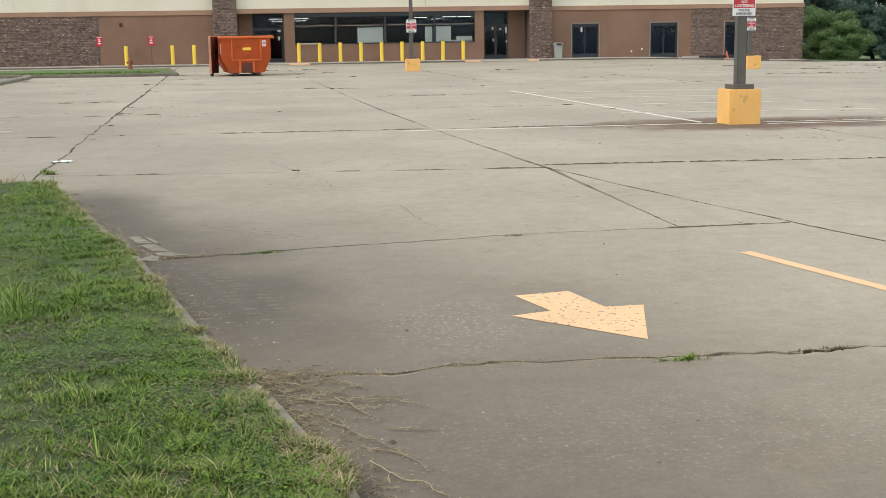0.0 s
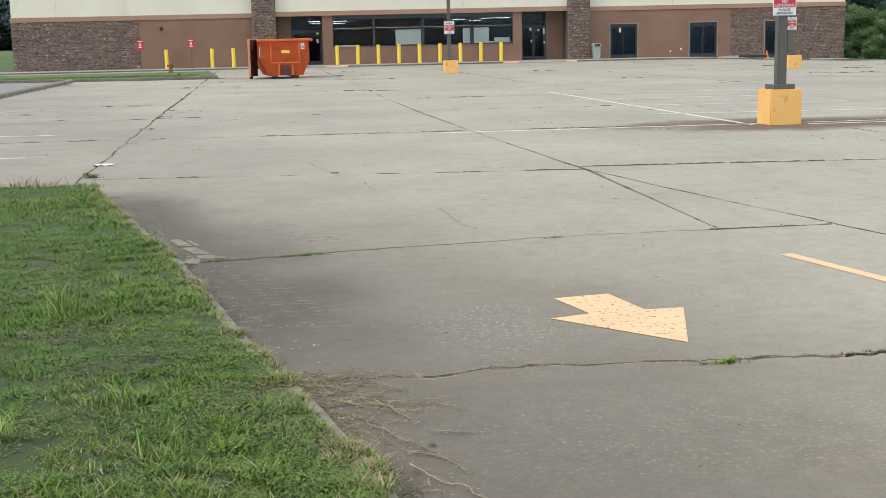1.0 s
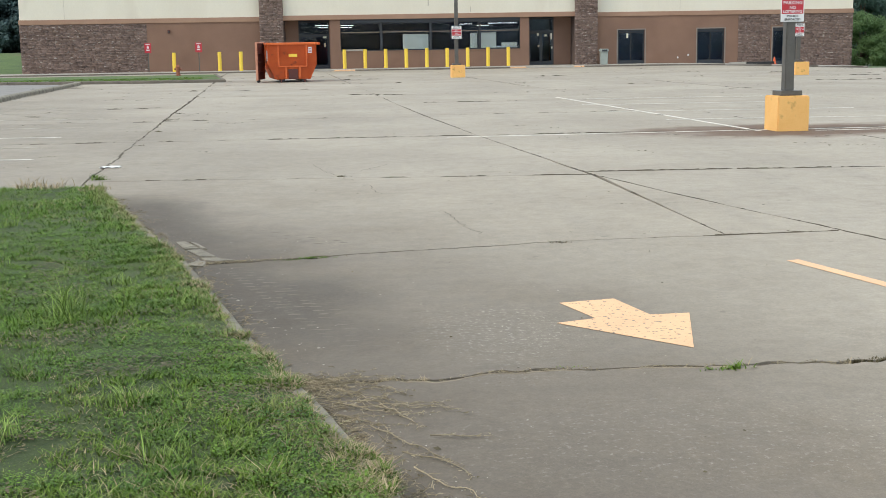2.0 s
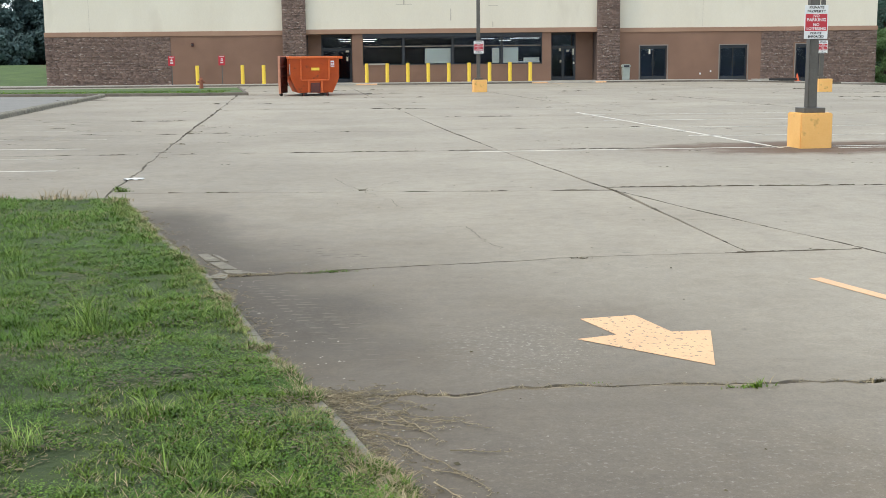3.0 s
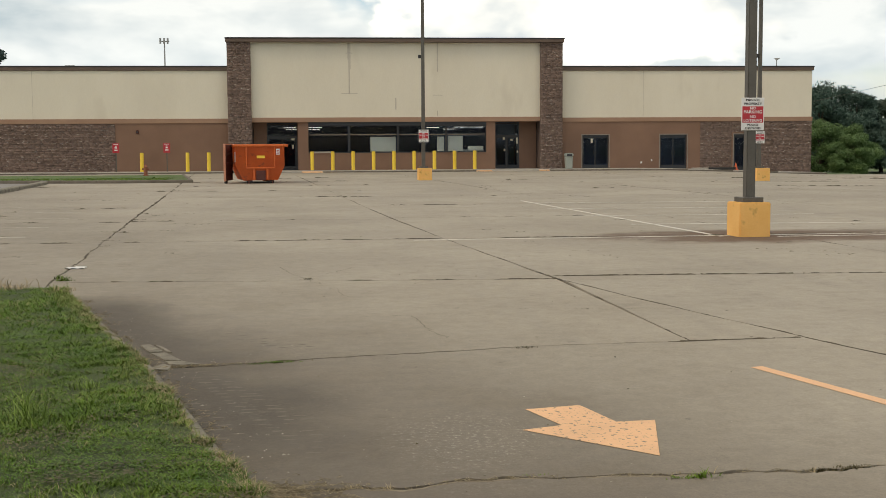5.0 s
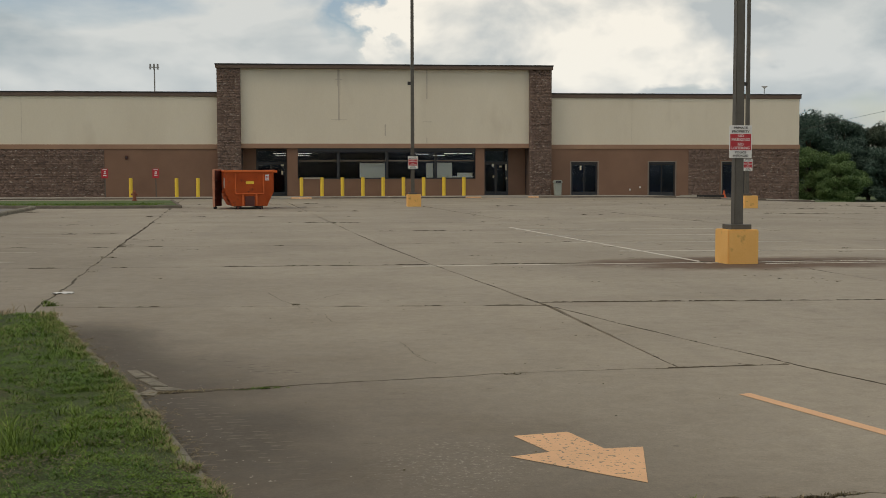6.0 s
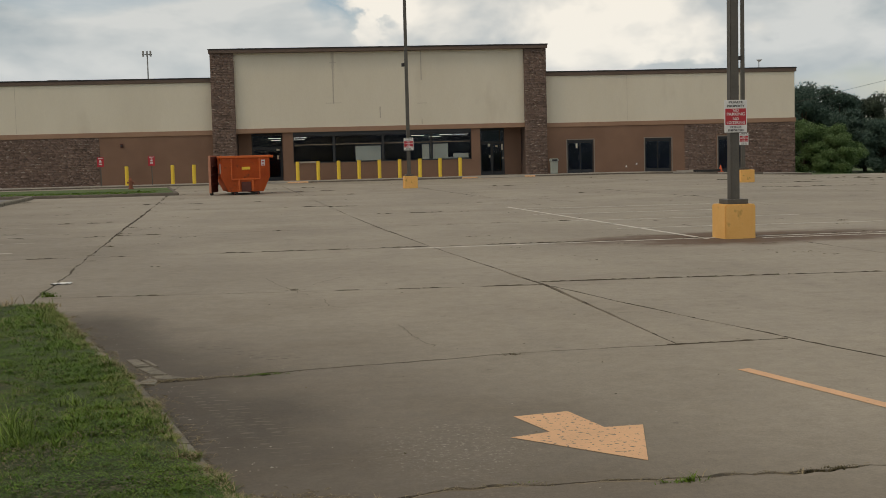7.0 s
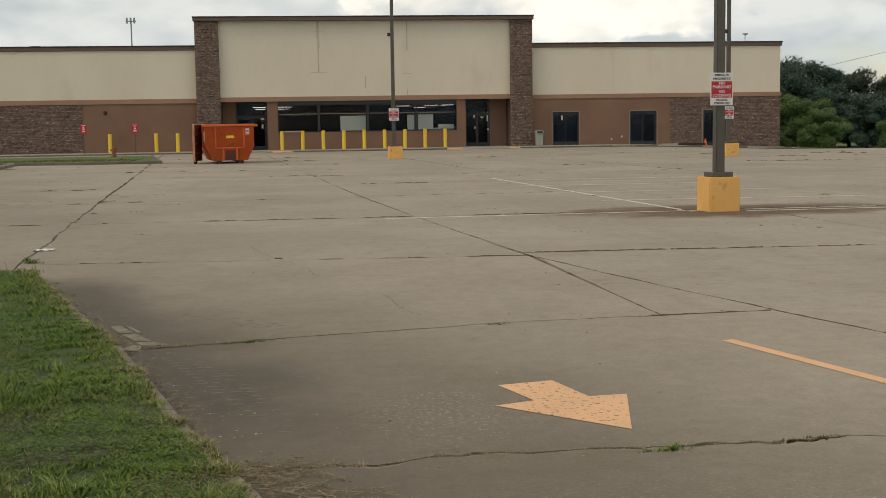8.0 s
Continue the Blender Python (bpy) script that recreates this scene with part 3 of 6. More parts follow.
blades("grass", thinned(island_points(250000, 2.3, 9.5, 3.6)), 0.028, 0.0058, 1.35, M_BLADE, "short green grass with yellowed tips on the island")
blades("far_grass", sparser(island_points(190000, 5.2, 13.4, 5.0), 5.2, 9.5), 0.034, 0.0055, 1.2, M_SOFT, "short green grass at the island's far end")
blades("pale_grass", thinned(island_points(45000, 2.3, 13.3, 3.8)), 0.034, 0.0045, 1.6, M_PALE, "paler grey-green blades mixed through the turf")
near_end = np.array([(-9 + 9.3 * rng.random(), 1.0 + 1.4 * rng.random(), 0.0) for _ in range(60000)])
near_end = np.array([(x, y, turf_height(x, y) - 0.012) for x, y, _ in near_end if x < nose_x(y) - 0.12])
blades("near_grass", near_end, 0.03, 0.006, 1.3, M_BLADE, "short green grass at the island's near end")
side_turf = np.array([(-4.1 - 5 * a, 2.3 + 6.0 * b, 0.0) for a, b in rng.random((60000, 2))])
side_turf[:, 2] = [turf_height(x, y) - 0.012 for x, y, _ in side_turf]
blades("side_grass", side_turf, 0.035, 0.007, 1.2, M_BLADE, "short green grass across the island")


def patches(points, scale, seed, above):
    return points[np.array([noise.noise((x * scale, y * scale, seed)) > above for x, y, _ in points])]


def ragged(points):
    """Grass creeps over the kerb: thinly along most of it, right down to the concrete along one stretch."""
    over = np.array([0.045 - 0.035 * ease(1 - abs(y - 5.85) / 0.85) - 0.08 * ease(1 - abs(y - 4.2) / 0.4) for _, y, _ in points])
    return points[np.array([kerb_x(y) - x > o + 0.07 * noise.noise((y * 2.7, 3.0, 8.0)) + 0.03 * noise.noise((y * 9.0, 1.0, 8.0)) for (x, y, _), o in zip(points, over)])]


blades("kerb_grass", ragged(island_points(90000, 2.3, 13.3, 0.30, 0.20) + np.array([0, 0, -0.008])), 0.027, 0.0052, 1.5, M_BLADE, "grass creeping over the kerb")
blades("kerb_straw", ragged(island_points(34000, 2.3, 13.4, 0.26, 0.17) + np.array([0, 0, -0.004])), 0.032, 0.004, 1.8, M_STRAW, "dry blades hanging over the kerb")
blades("edge_grass", patches(island_points(9000, 2.3, 13.4, 0.22, 0.02), 1.3, 12.0, 0.0), 0.055, 0.0042, 1.1, M_PALE, "taller pale blades along the kerb")


def soft_side(points):
    """Away from the kerb the grass has been left longer."""
    return points[np.array([kerb_x(y) - x + 1.3 * noise.noise((x * 0.8, y * 0.8, 51.0)) > 1.25 for x, y, _ in points])]


blades("dry_grass", patches(island_points(46000, 2.3, 13.4, 4.4), 1.4, 31.0, 0.02), 0.031, 0.0042, 1.8, M_STRAW, "dry straw-coloured blades in patches among the green grass")
blades("tall_grass", soft_side(island_points(120000, 3.0, 13.4, 4.8)), 0.058, 0.0038, 1.0, M_SOFT, "taller soft green grass in patches")


def thatch():
    """Flat scraps of dead brown leaf lying where the turf is thin."""
    pts = patches(island_points(30000, 2.3, 9.0, 3.0), 1.7, 77.0, 0.15)
    n = len(pts)
    a = rng.random(n) * 2 * np.pi
    r = 0.006 + 0.012 * rng.random(n)
    u = np.stack([np.cos(a), np.sin(a), 0.3 * (rng.random(n) - 0.5)], 1) * r[:, None]
    v = np.stack([-np.sin(a), np.cos(a), 0.3 * (rng.random(n) - 0.5)], 1) * r[:, None] * 0.45
    c = pts + np.array([0, 0, 1.0]) * (0.018 + 0.024 * rng.random(n))[:, None]
    verts = np.stack([c - u, c + v, c + u, c - v], 1).reshape(-1, 3)
    quads = np.arange(n)[:, None] * 4 + np.array([[0, 1, 2, 3]])
    tagged(new("thatch", quick_mesh("thatch", verts, quads, M_THATCH)), "dead brown leaf scraps in thin turf", "dead leaves", kind="stuff")


thatch()


def clover():
    pts = island_points(150000, 2.3, 10.0, 2.8)
    keep = np.array([noise.noise((x * 2.2 + 5, y * 2.2, 7.0)) > 0.0 + 0.3 * noise.noise((x * 9, y * 9, 1.0)) for x, y, _ in pts])
    pts = pts[keep]
    n = len(pts)
    r = 0.003 + 0.0042 * rng.random(n)
    a = rng.random(n) * 2 * np.pi
    u = np.stack([np.cos(a), np.sin(a), 0.7 * (rng.random(n) - 0.5)], 1) * r[:, None]
    v = np.stack([-np.sin(a), np.cos(a), 0.7 * (rng.random(n) - 0.5)], 1) * r[:, None]
    c = pts + np.array([0, 0, 1.0]) * (0.015 + 0.035 * rng.random(n))[:, None]
    verts = np.stack([c - u, c + v * 0.9, c + u, c - v * 0.9], 1).reshape(-1, 3)
    quads = np.arange(n)[:, None] * 4 + np.array([[0, 1, 2, 3]])
    tagged(new("clover", quick_mesh("clover", verts, quads, M_CLOVER)), "low broad-leaved weeds and clover in the grass", "weeds", kind="stuff")


clover()


def tuft(name, x, y, z, count, height, spread, mat, label, category="weed", flat=1.0, width=0.009):
    roots = np.stack([x + spread * rng.normal(size=count), y + flat * spread * rng.normal(size=count), np.full(count, z)], 1)
    ob = blades(name, roots, height, width, 1.2, mat, label)
    tagged(ob, category=category)
    return ob


for x, y, s in ((-1.72, 6.75, 1.0), (-2.6, 8.4, 0.9), (-1.02, 7.0, 0.6), (-3.1, 10.4, 0.8), (-1.45, 4.6, 0.8), (-0.75, 4.35, 0.5),
                (-1.95, 5.3, 0.7), (-2.2, 6.0, 0.8), (-1.1, 5.0, 0.5), (-2.9, 9.4, 0.7), (-2.0, 8.2, 0.6), (-1.6, 7.7, 0.6)):
    tuft("grass_tuft", x, y, turf_height(x, y), 80, 0.15 * s, 0.05, M_TUFT, "tall tuft of coarse green grass on the island", "grass tuft", 1.0, 0.0045)
for x, y, s in ((-3.45, 13.35, 1.0), (-3.75, 13.4, 0.9), (-4.3, 13.35, 0.7), (-2.95, 13.0, 0.5)):
    tuft("dry_tuft", x, y, turf_height(x, y), 60, 0.10 * s, 0.08, M_STRAW, "tuft of dry seeding grass at the island's edge", "grass tuft")
# weeds in the joints: green where the earth is deep, dark and dried up elsewhere
GREEN_WEEDS = ((-0.61, 8.97, 70), (-0.49, 9.01, 60), (-0.38, 9.02, 30), (1.66, 5.60, 26), (1.73, 5.60, 14),
               (-3.30, 14.95, 26), (-3.38, 15.25, 16), (0.94, 5.73, 5))
DARK_WEEDS = ((2.48, 5.69, 34), (2.40, 5.68, 30), (2.58, 5.70, 26), (-0.13, 9.07, 12), (0.81, 9.30, 26), (1.10, 9.35, 22), (1.16, 9.36, 22), (1.48, 9.43, 24), (0.62, 9.26, 10), (-0.37, 14.72, 24), (-7.4, 24.0, 60),
              (-6.6, 27.0, 50), (-7.9, 29.6, 70), (-5.6, 33.0, 50), (-8.2, 31.5, 60), (-7.0, 21.1, 40), (-4.05, 23.5, 40), (-4.4, 27.5, 40), (-3.75, 20.2, 24),
              (-3.95, 21.4, 34), (-3.62, 18.0, 24), (-4.6, 30.0, 40), (6.2, 25.6, 50), (9.4, 27.6, 40), (10.9, 24.4, 36))
for x, y, n in GREEN_WEEDS:
    tuft("joint_weed", x, y, -0.012, 3 * n, 0.012 + 0.0026 * y, 0.05, M_BLADE, "small green weed growing in a concrete joint", flat=0.25)
for x, y, n in DARK_WEEDS:
    tuft("joint_weed", x, y, -0.012, 2 * n, 0.018 + 0.0003 * y, 0.035 + 0.0015 * y, M_WEED, "small dried-up dark weed in a concrete joint", flat=0.2)


# ---------------------------------------------------------------- kerbs
def kerb(name, line, width, height, label, seed=0, z_of=lambda x, y: 0.0, step=1.5, mat=None):
    """A kerb along a line in the plan, cast in short lengths with worn, rounded tops."""
    top = thing(name, (0, 0, 0), label, "kerb", kind="structure")
    pitch = 0.1 if name == "kerb" else 0.3
    pts = []
    for (xa, ya), (xb, yb) in zip(line, line[1:]):
        n = max(1, round(math.hypot(xb - xa, yb - ya) / pitch))
        pts += [(xa + (xb - xa) * i / n, ya + (yb - ya) * i / n) for i in range(n)]
    pts.append(line[-1])
    per = max(2, round(step / pitch))
    profile = ((0, -0.1), (0, 0.72), (0.10, 0.93), (0.3, 1.0), (0.75, 1.0), (0.95, 0.9), (1, 0.7), (1, -0.1))
    for s in range(0, len(pts) - 1, per):
        run = pts[s:s + per + 1]
        if len(run) < 2:
            continue
        bm = bmesh.new()
        rings = []
        for i, (x, y) in enumerate(run):
            j = s + i
            a, b = pts[max(0, j - 1)], pts[min(len(pts) - 1, j + 1)]
            d = Vector((b[0] - a[0], b[1] - a[1], 0)).normalized()
            side = Vector((-d.y, d.x, 0))
            inset = d * (0.006 if i == 0 else -0.006 if i == len(run) - 1 else 0)
            chip = 0.010 * noise.noise((x * 3, y * 3, seed)) + 0.006 * noise.noise((x * 11, y * 11, seed))
            rings.append([bm.verts.new(Vector((x, y, z_of(x, y))) + inset + side * (u * width + chip) + Vector((0, 0, v * height + chip)))
                          for u, v in profile])
        for a, b in zip(rings, rings[1:]):
            for i in range(len(profile) - 1):
                bm.faces.new((a[i], a[i + 1], b[i + 1], b[i]))
        bm.faces.new(rings[0])
        bm.faces.new(rings[-1][::-1])
        part("kerbstone", bm, mat or M_KERB, top)
    return top


kerb("kerb", [(-9.3, 0.86), (-0.7, 0.86), (-0.15, 0.95), (0.2, 1.2), (0.37, 1.6)] + KERB_LINE + END_LINE, 0.15, 0.085, "worn low concrete kerb overgrown by grass", 1)
kerb("kerb_lot", [(-9.6, 22.0), (-11.08, 35.25), (-11.87, 43.5), (-12.74, 54.9), (-13.0, 56.6)], 0.3, 0.14, "long pale concrete kerb across the lot", 2)
kerb("kerb_strip", [(-8.3, 68.6), (-7.3, 62.0), (-6.45, 56.4), (-9.95, 56.3), (-13.1, 56.9), (-24.0, 59.5), (-48.0, 62.0)][::-1], 0.16, 0.14,
     "grimy concrete kerb round a far grass strip", 3, mat=M_GRIME)


def side_lot():
    bm = prism([(-9.9, 22.0), (-11.38, 35.25), (-12.17, 43.5), (-13.0, 54.9), (-13.3, 56.7), (-24, 59.3), (-48, 61.8), (-48, 22.0)], -0.01, 0.006)
    tagged(new("road_side", finish("road_side", bm, M_ASPHALT)), "grey asphalt lane beyond the long kerb", "road", kind="structure")


side_lot()


def far_strip():
    """The mown strip with the hydrant in front of the store's blank wing."""
    bm = prism([(-48, 62.1), (-24, 59.7), (-13.1, 57.1), (-9.9, 56.5), (-6.6, 56.6), (-7.45, 62), (-8.4, 68.4), (-48, 69.5)], -0.1, 0.10)
    tagged(new("lawn_strip", finish("lawn_strip", bm, M_LAWN)), "mown grass strip in front of the store", "grass strip", kind="structure")
    n = 9000
    y = 57.3 + 4.5 * rng.random(n)
    x = -7.9 - 17 * rng.random(n)
    roots = np.stack([x, y, np.full(n, 0.09)], 1)
    keep = y > 57.3 + np.maximum(0, (-x - 12) * 0.22)
    blades("strip_grass", roots[keep], 0.05, 0.03, 0.8, M_BLADE, "mown grass on the far strip")


far_strip()


# ---------------------------------------------------------------- store building
store = thing("store_building", (0, 79, 0), "vacant single-storey store, cream stucco over brown brick", "store")
GROUND_Z = 0.10


def slab(name, lo, hi, mat, parent=None, label="", bevel=0.0):
    """A box given in world metres, under the store unless told otherwise."""
    d = Vector((0, 79, 0))
    return part(name, box(Vector(lo) - d, Vector(hi) - d, bevel), mat, parent or store, label)


WING_Y, MID_Y = 79.25, 78.95
ROOF, ROOF_MID = 6.76, 8.52
# blank left wing
slab("brick_wall", (-21.8, WING_Y, -0.6), (-6.4, WING_Y + 0.3, 3.16), M_BRICK, label="brown painted brick wall")
slab("stucco_wall", (-21.8, WING_Y, 3.46), (-6.4, WING_Y + 0.3, 6.52), M_CREAM, label="cream stucco panel")
slab("band", (-21.86, WING_Y - 0.06, 3.16), (-6.4, WING_Y + 0.3, 3.46), M_BAND, label="tan trim band", bevel=0.012)
slab("coping", (-21.9, WING_Y - 0.09, 6.52), (-6.4, WING_Y + 0.5, ROOF - 0.0), M_COPING, label="dark brown metal coping", bevel=0.015)
# right wing with three door openings
DOORS = [(16.42, 18.2), (21.68, 23.5), (26.72, 28.36)]
edges = [14.7] + [v for d in DOORS for v in d] + [32.05]
for a, b in zip(edges[::2], edges[1::2]):
    slab("brick_wall", (a, WING_Y, -0.9), (b, WING_Y + 0.3, 3.16), M_BRICK, label="brown painted brick wall")
for a, b in DOORS:
    slab("lintel", (a, WING_Y, 2.30), (b, WING_Y + 0.3, 3.16), M_BRICK)
slab("stucco_wall", (14.7, WING_Y, 3.44), (32.05, WING_Y + 0.3, 6.52), M_CREAM, label="cream stucco panel")
slab("band", (14.7, WING_Y - 0.06, 3.16), (32.11, WING_Y + 0.3, 3.44), M_BAND, label="tan trim band", bevel=0.012)
slab("coping", (14.7, WING_Y - 0.09, 6.52), (32.15, WING_Y + 0.5, ROOF - 0.0), M_COPING, label="dark brown metal coping", bevel=0.015)
# taller middle block
slab("stucco_wall", (-5.25, MID_Y, 3.50), (13.55, MID_Y + 0.35, 8.30), M_CREAM, label="tall cream stucco panel")
slab("band", (-5.25, MID_Y - 0.05, 3.20), (13.55, MID_Y + 0.35, 3.50), M_BAND, label="tan trim band", bevel=0.012)
slab("coping", (-6.78, MID_Y - 0.42, 8.30), (15.05, MID_Y + 0.6, ROOF_MID), M_COPING, label="dark brown metal coping", bevel=0.015)
slab("parapet_return", (-6.6, MID_Y + 0.36, 6.3), (-6.3, 92.0, 8.28), M_CREAM)
slab("parapet_return", (14.6, MID_Y + 0.36, 6.3), (14.9, 92.0, 8.28), M_CREAM)
slab("parapet_return", (-6.6, 92.0, 6.3), (14.9, 92.3, 8.28), M_CREAM)
for x0, x1, y, z in ((-21.93, -6.72, WING_Y - 0.12, ROOF), (15.0, 32.18, WING_Y - 0.12, ROOF), (-6.81, 15.08, MID_Y - 0.45, ROOF_MID)):
    slab("drip_edge", (x0, y, z + 0.002), (x1, y + 0.75, z + 0.07), M_INK, label="black metal drip edge")
# sides, back and roof
slab("side_wall", (-21.8, WING_Y + 0.31, -0.6), (-21.5, 112, 6.5), M_BRICK)
slab("side_wall", (31.75, WING_Y + 0.31, -0.9), (32.05, 112, 6.5), M_BRICK)
slab("back_wall", (-21.8, 112.01, -0.6), (32.05, 112.3, 6.5), M_BRICK)
slab("roof", (-21.45, WING_Y + 0.55, 6.05), (31.7, 112, 6.25), M_GREY, label="flat grey roof")
# stucco expansion joints and streaks
for x, z0, z1, w in ((1.02, 5.0, 8.28, 0.09), (6.75, 6.4, 8.28, 0.07), (4.02, 4.0, 4.75, 0.08), (6.75, 3.55, 3.9, 0.05), (0.97, 7.2, 8.28, 0.03), (1.13, 6.6, 8.28, 0.03)):
    slab("stain_streak", (x, MID_Y - 0.004, z0), (x + w, MID_Y + 0.02, z1), M_STREAK, label="dark vertical crack stain")
for x0, x1, z in ((0.55, 1.6, 5.02), (0.85, 1.3, 7.6), (6.5, 7.1, 4.9)):
    slab("stain_streak", (x0, MID_Y - 0.004, z), (x1, MID_Y + 0.02, z + 0.035), M_STREAK)
for x in (-19.0, 20.5):
    slab("panel_joint", (x, WING_Y - 0.004, 3.5), (x + 0.02, WING_Y + 0.02, 6.5), M_STREAK)


def stone_field(x0, x1, z0, z1, y, seed, depth=0.013, course=0.085):
    """Ledgestone: thin courses of uneven stones, each standing proud by its own amount."""
    r = random.Random(seed)
    verts, quads = [], []
    z = z0
    while z < z1 - 0.02:
        h = min(course * r.uniform(0.7, 1.4), z1 - z)
        x = x0
        while x < x1 - 0.02:
            w = min(r.uniform(0.14, 0.5), x1 - x)
            if x1 - x - w < 0.08:
                w = x1 - x
            p = y - depth * r.uniform(0.15, 1.0) - (0.03 if r.random() < 0.06 else 0)
            g = 0.002
            t = r.uniform(-0.012, 0.012)
            k = len(verts)
            xa, xb, za, zb = x + g, x + w - g, z + g, z + h - g
            verts += [(xa, p + t, za), (xb, p, za), (xb, p - t, zb), (xa, p, zb), (xa, y + 0.01, za), (xb, y + 0.01, za), (xb, y + 0.01, zb), (xa, y + 0.01, zb)]
            quads += [(k, k + 1, k + 2, k + 3), (k + 1, k + 5, k + 6, k + 2), (k + 4, k, k + 3, k + 7), (k + 3, k + 2, k + 6, k + 7), (k + 4, k + 5, k + 1, k)]
            x += w
        z += h
    return np.array(verts) - np.array([0, 79, 0]), quads


def stonework(x0, x1, z0, z1, y, seed):
    ob = new("stone_veneer", quick_mesh("stone_veneer", *stone_field(x0, x1, z0, z1, y, seed), M_STONE))
    ob.parent = store
    tagged(ob, "rough dark brown ledgestone veneer", kind="stuff")


stonework(-21.85, -13.9, -0.2, 3.14, WING_Y - 0.012, 1)
for a, b, seed in ((24.4, 26.55, 2), (28.5, 32.08, 3)):
    stonework(a, b, -0.6, 3.14, WING_Y - 0.012, seed)
stonework(26.55, 28.5, 2.42, 3.14, WING_Y - 0.012, 9)
for a, b, seed in ((-6.7, -5.22, 4), (13.53, 14.97, 5)):
    slab("stone_tower", (a, 78.70, -0.3), (b, 80.4, 8.30), M_MORTAR, label="tall pier clad in rough brown ledgestone")
    stonework(a - 0.01, b + 0.01, -0.2, 8.29, 78.695, seed)

# storefront under the tall panel
FRONT_Y = 79.05
WIN = (-1.62, 9.99, 1.20, 3.0)
slab("brick_pier", (-2.28, FRONT_Y, -0.2), (WIN[0], FRONT_Y + 0.3, 3.2), M_BRICK, label="brown painted brick pier")
slab("brick_pier", (WIN[1], FRONT_Y, -0.2), (10.58, FRONT_Y + 0.3, 3.2), M_BRICK, label="brown painted brick pier")
slab("brick_sill_wall", (WIN[0], FRONT_Y, -0.2), (WIN[1], FRONT_Y + 0.3, WIN[2]), M_BRICK, label="low brown brick wall under the window")
slab("window_head", (WIN[0], FRONT_Y, WIN[3]), (WIN[1], FRONT_Y + 0.3, 3.2), M_FRAME)
# entry recesses beside the storefront
for x0, x1, d0, d1 in ((-5.2, -2.3, -4.35, -2.36), (10.6, 13.5, 10.68, 12.36)):
    slab("recess_wall", (x0, 80.3, -0.2), (d0, 80.5, 3.2), M_BRICK)
    slab("recess_wall", (d1, 80.3, -0.2), (x1, 80.5, 3.2), M_BRICK)
    slab("soffit", (x0, MID_Y + 0.36, 3.2), (x1, 80.5, 3.3), M_BRICK)
slab("recess_side", (-2.28, FRONT_Y + 0.31, -0.2), (-2.05, 80.5, 3.2), M_BRICK)
slab("recess_side", (10.35, FRONT_Y + 0.31, -0.2), (10.58, 80.5, 3.2), M_BRICK)


def pane(name, lo, hi, parent):
    ob = slab(name, lo, hi, M_GLASS, parent)
    ob.visible_shadow = False
    return ob


def storefront_window():
    x0, x1, z0, z1 = WIN
    win = slab("window", (x0, FRONT_Y + 0.06, z0), (x1, FRONT_Y + 0.16, z0 + 0.06), M_FRAME, label="wide dark-framed storefront window")
    slab("window_frame", (x0, FRONT_Y + 0.06, z1 - 0.07), (x1, FRONT_Y + 0.16, z1), M_FRAME, win)
    bays = [x0, 1.0, 4.18, 7.36, x1]
    for x, w in zip(bays, (0.06, 0.16, 0.13, 0.13, 0.06)):
        slab("mullion", (x - w / 2, FRONT_Y + 0.05, z0 + 0.06), (x + w / 2, FRONT_Y + 0.17, z1 - 0.07), M_FRAME, win)
    for a, b in zip(bays, bays[1:]):
        slab("transom_bar", (a + 0.08, FRONT_Y + 0.07, 2.36), (b - 0.08, FRONT_Y + 0.15, 2.41), M_TRIM, win)
        pane("pane", (a + 0.08, FRONT_Y + 0.105, z0 + 0.06), (b - 0.08, FRONT_Y + 0.115, 2.36), win)
        pane("pane", (a + 0.08, FRONT_Y + 0.105, 2.41), (b - 0.08, FRONT_Y + 0.115, z1 - 0.07), win)
    slab("window_sill", (x0, FRONT_Y - 0.03, z0 - 0.06), (x1, FRONT_Y - 0.002, z0), M_BRICK, win)


storefront_window()


def glass_door(x0, x1, z0, z1, y, leaves, label, stile=0.08):
    """Aluminium storefront door: frame, leaves with rails, glass and pull handles, a transom light above if tall."""
    door = slab("door", (x0, y, z1 - 0.09), (x1, y + 0.12, z1), M_FRAME, label=label)
    for a in (x0, x1 - 0.07):
        slab("door_frame", (a, y, z0), (a + 0.07, y + 0.12, z1 - 0.09), M_FRAME, door)
    top = z1 - 0.09
    if z1 - z0 > 2.6:
        slab("transom_bar", (x0 + 0.07, y, z0 + 2.15), (x1 - 0.07, y + 0.12, z0 + 2.24), M_FRAME, door)
        pane("transom_pane", (x0 + 0.07, y + 0.055, z0 + 2.24), (x1 - 0.07, y + 0.065, top), door)
        top = z0 + 2.15
    w = (x1 - x0 - 0.14) / leaves
    for i in range(leaves):
        a = x0 + 0.07 + i * w
        for s, e in ((a + 0.005, a + stile), (a + w - stile, a + w - 0.005)):
            slab("stile", (s, y + 0.03, z0 + 0.02), (e, y + 0.09, top - 0.01), M_FRAME, door)
        for s, e in ((z0 + 0.02, z0 + 0.24), (top - 0.12, top - 0.01)):
            slab("rail", (a + stile, y + 0.03, s), (a + w - stile, y + 0.09, e), M_FRAME, door)
        pane("pane", (a + stile, y + 0.055, z0 + 0.24), (a + w - stile, y + 0.065, top - 0.12), door)
        hx = a + w - 0.13 if i == 0 else a + 0.10
        slab("handle", (hx, y - 0.03, z0 + 0.9), (hx + 0.025, y + 0.028, z0 + 1.2), M_FRAME, door)
    return door


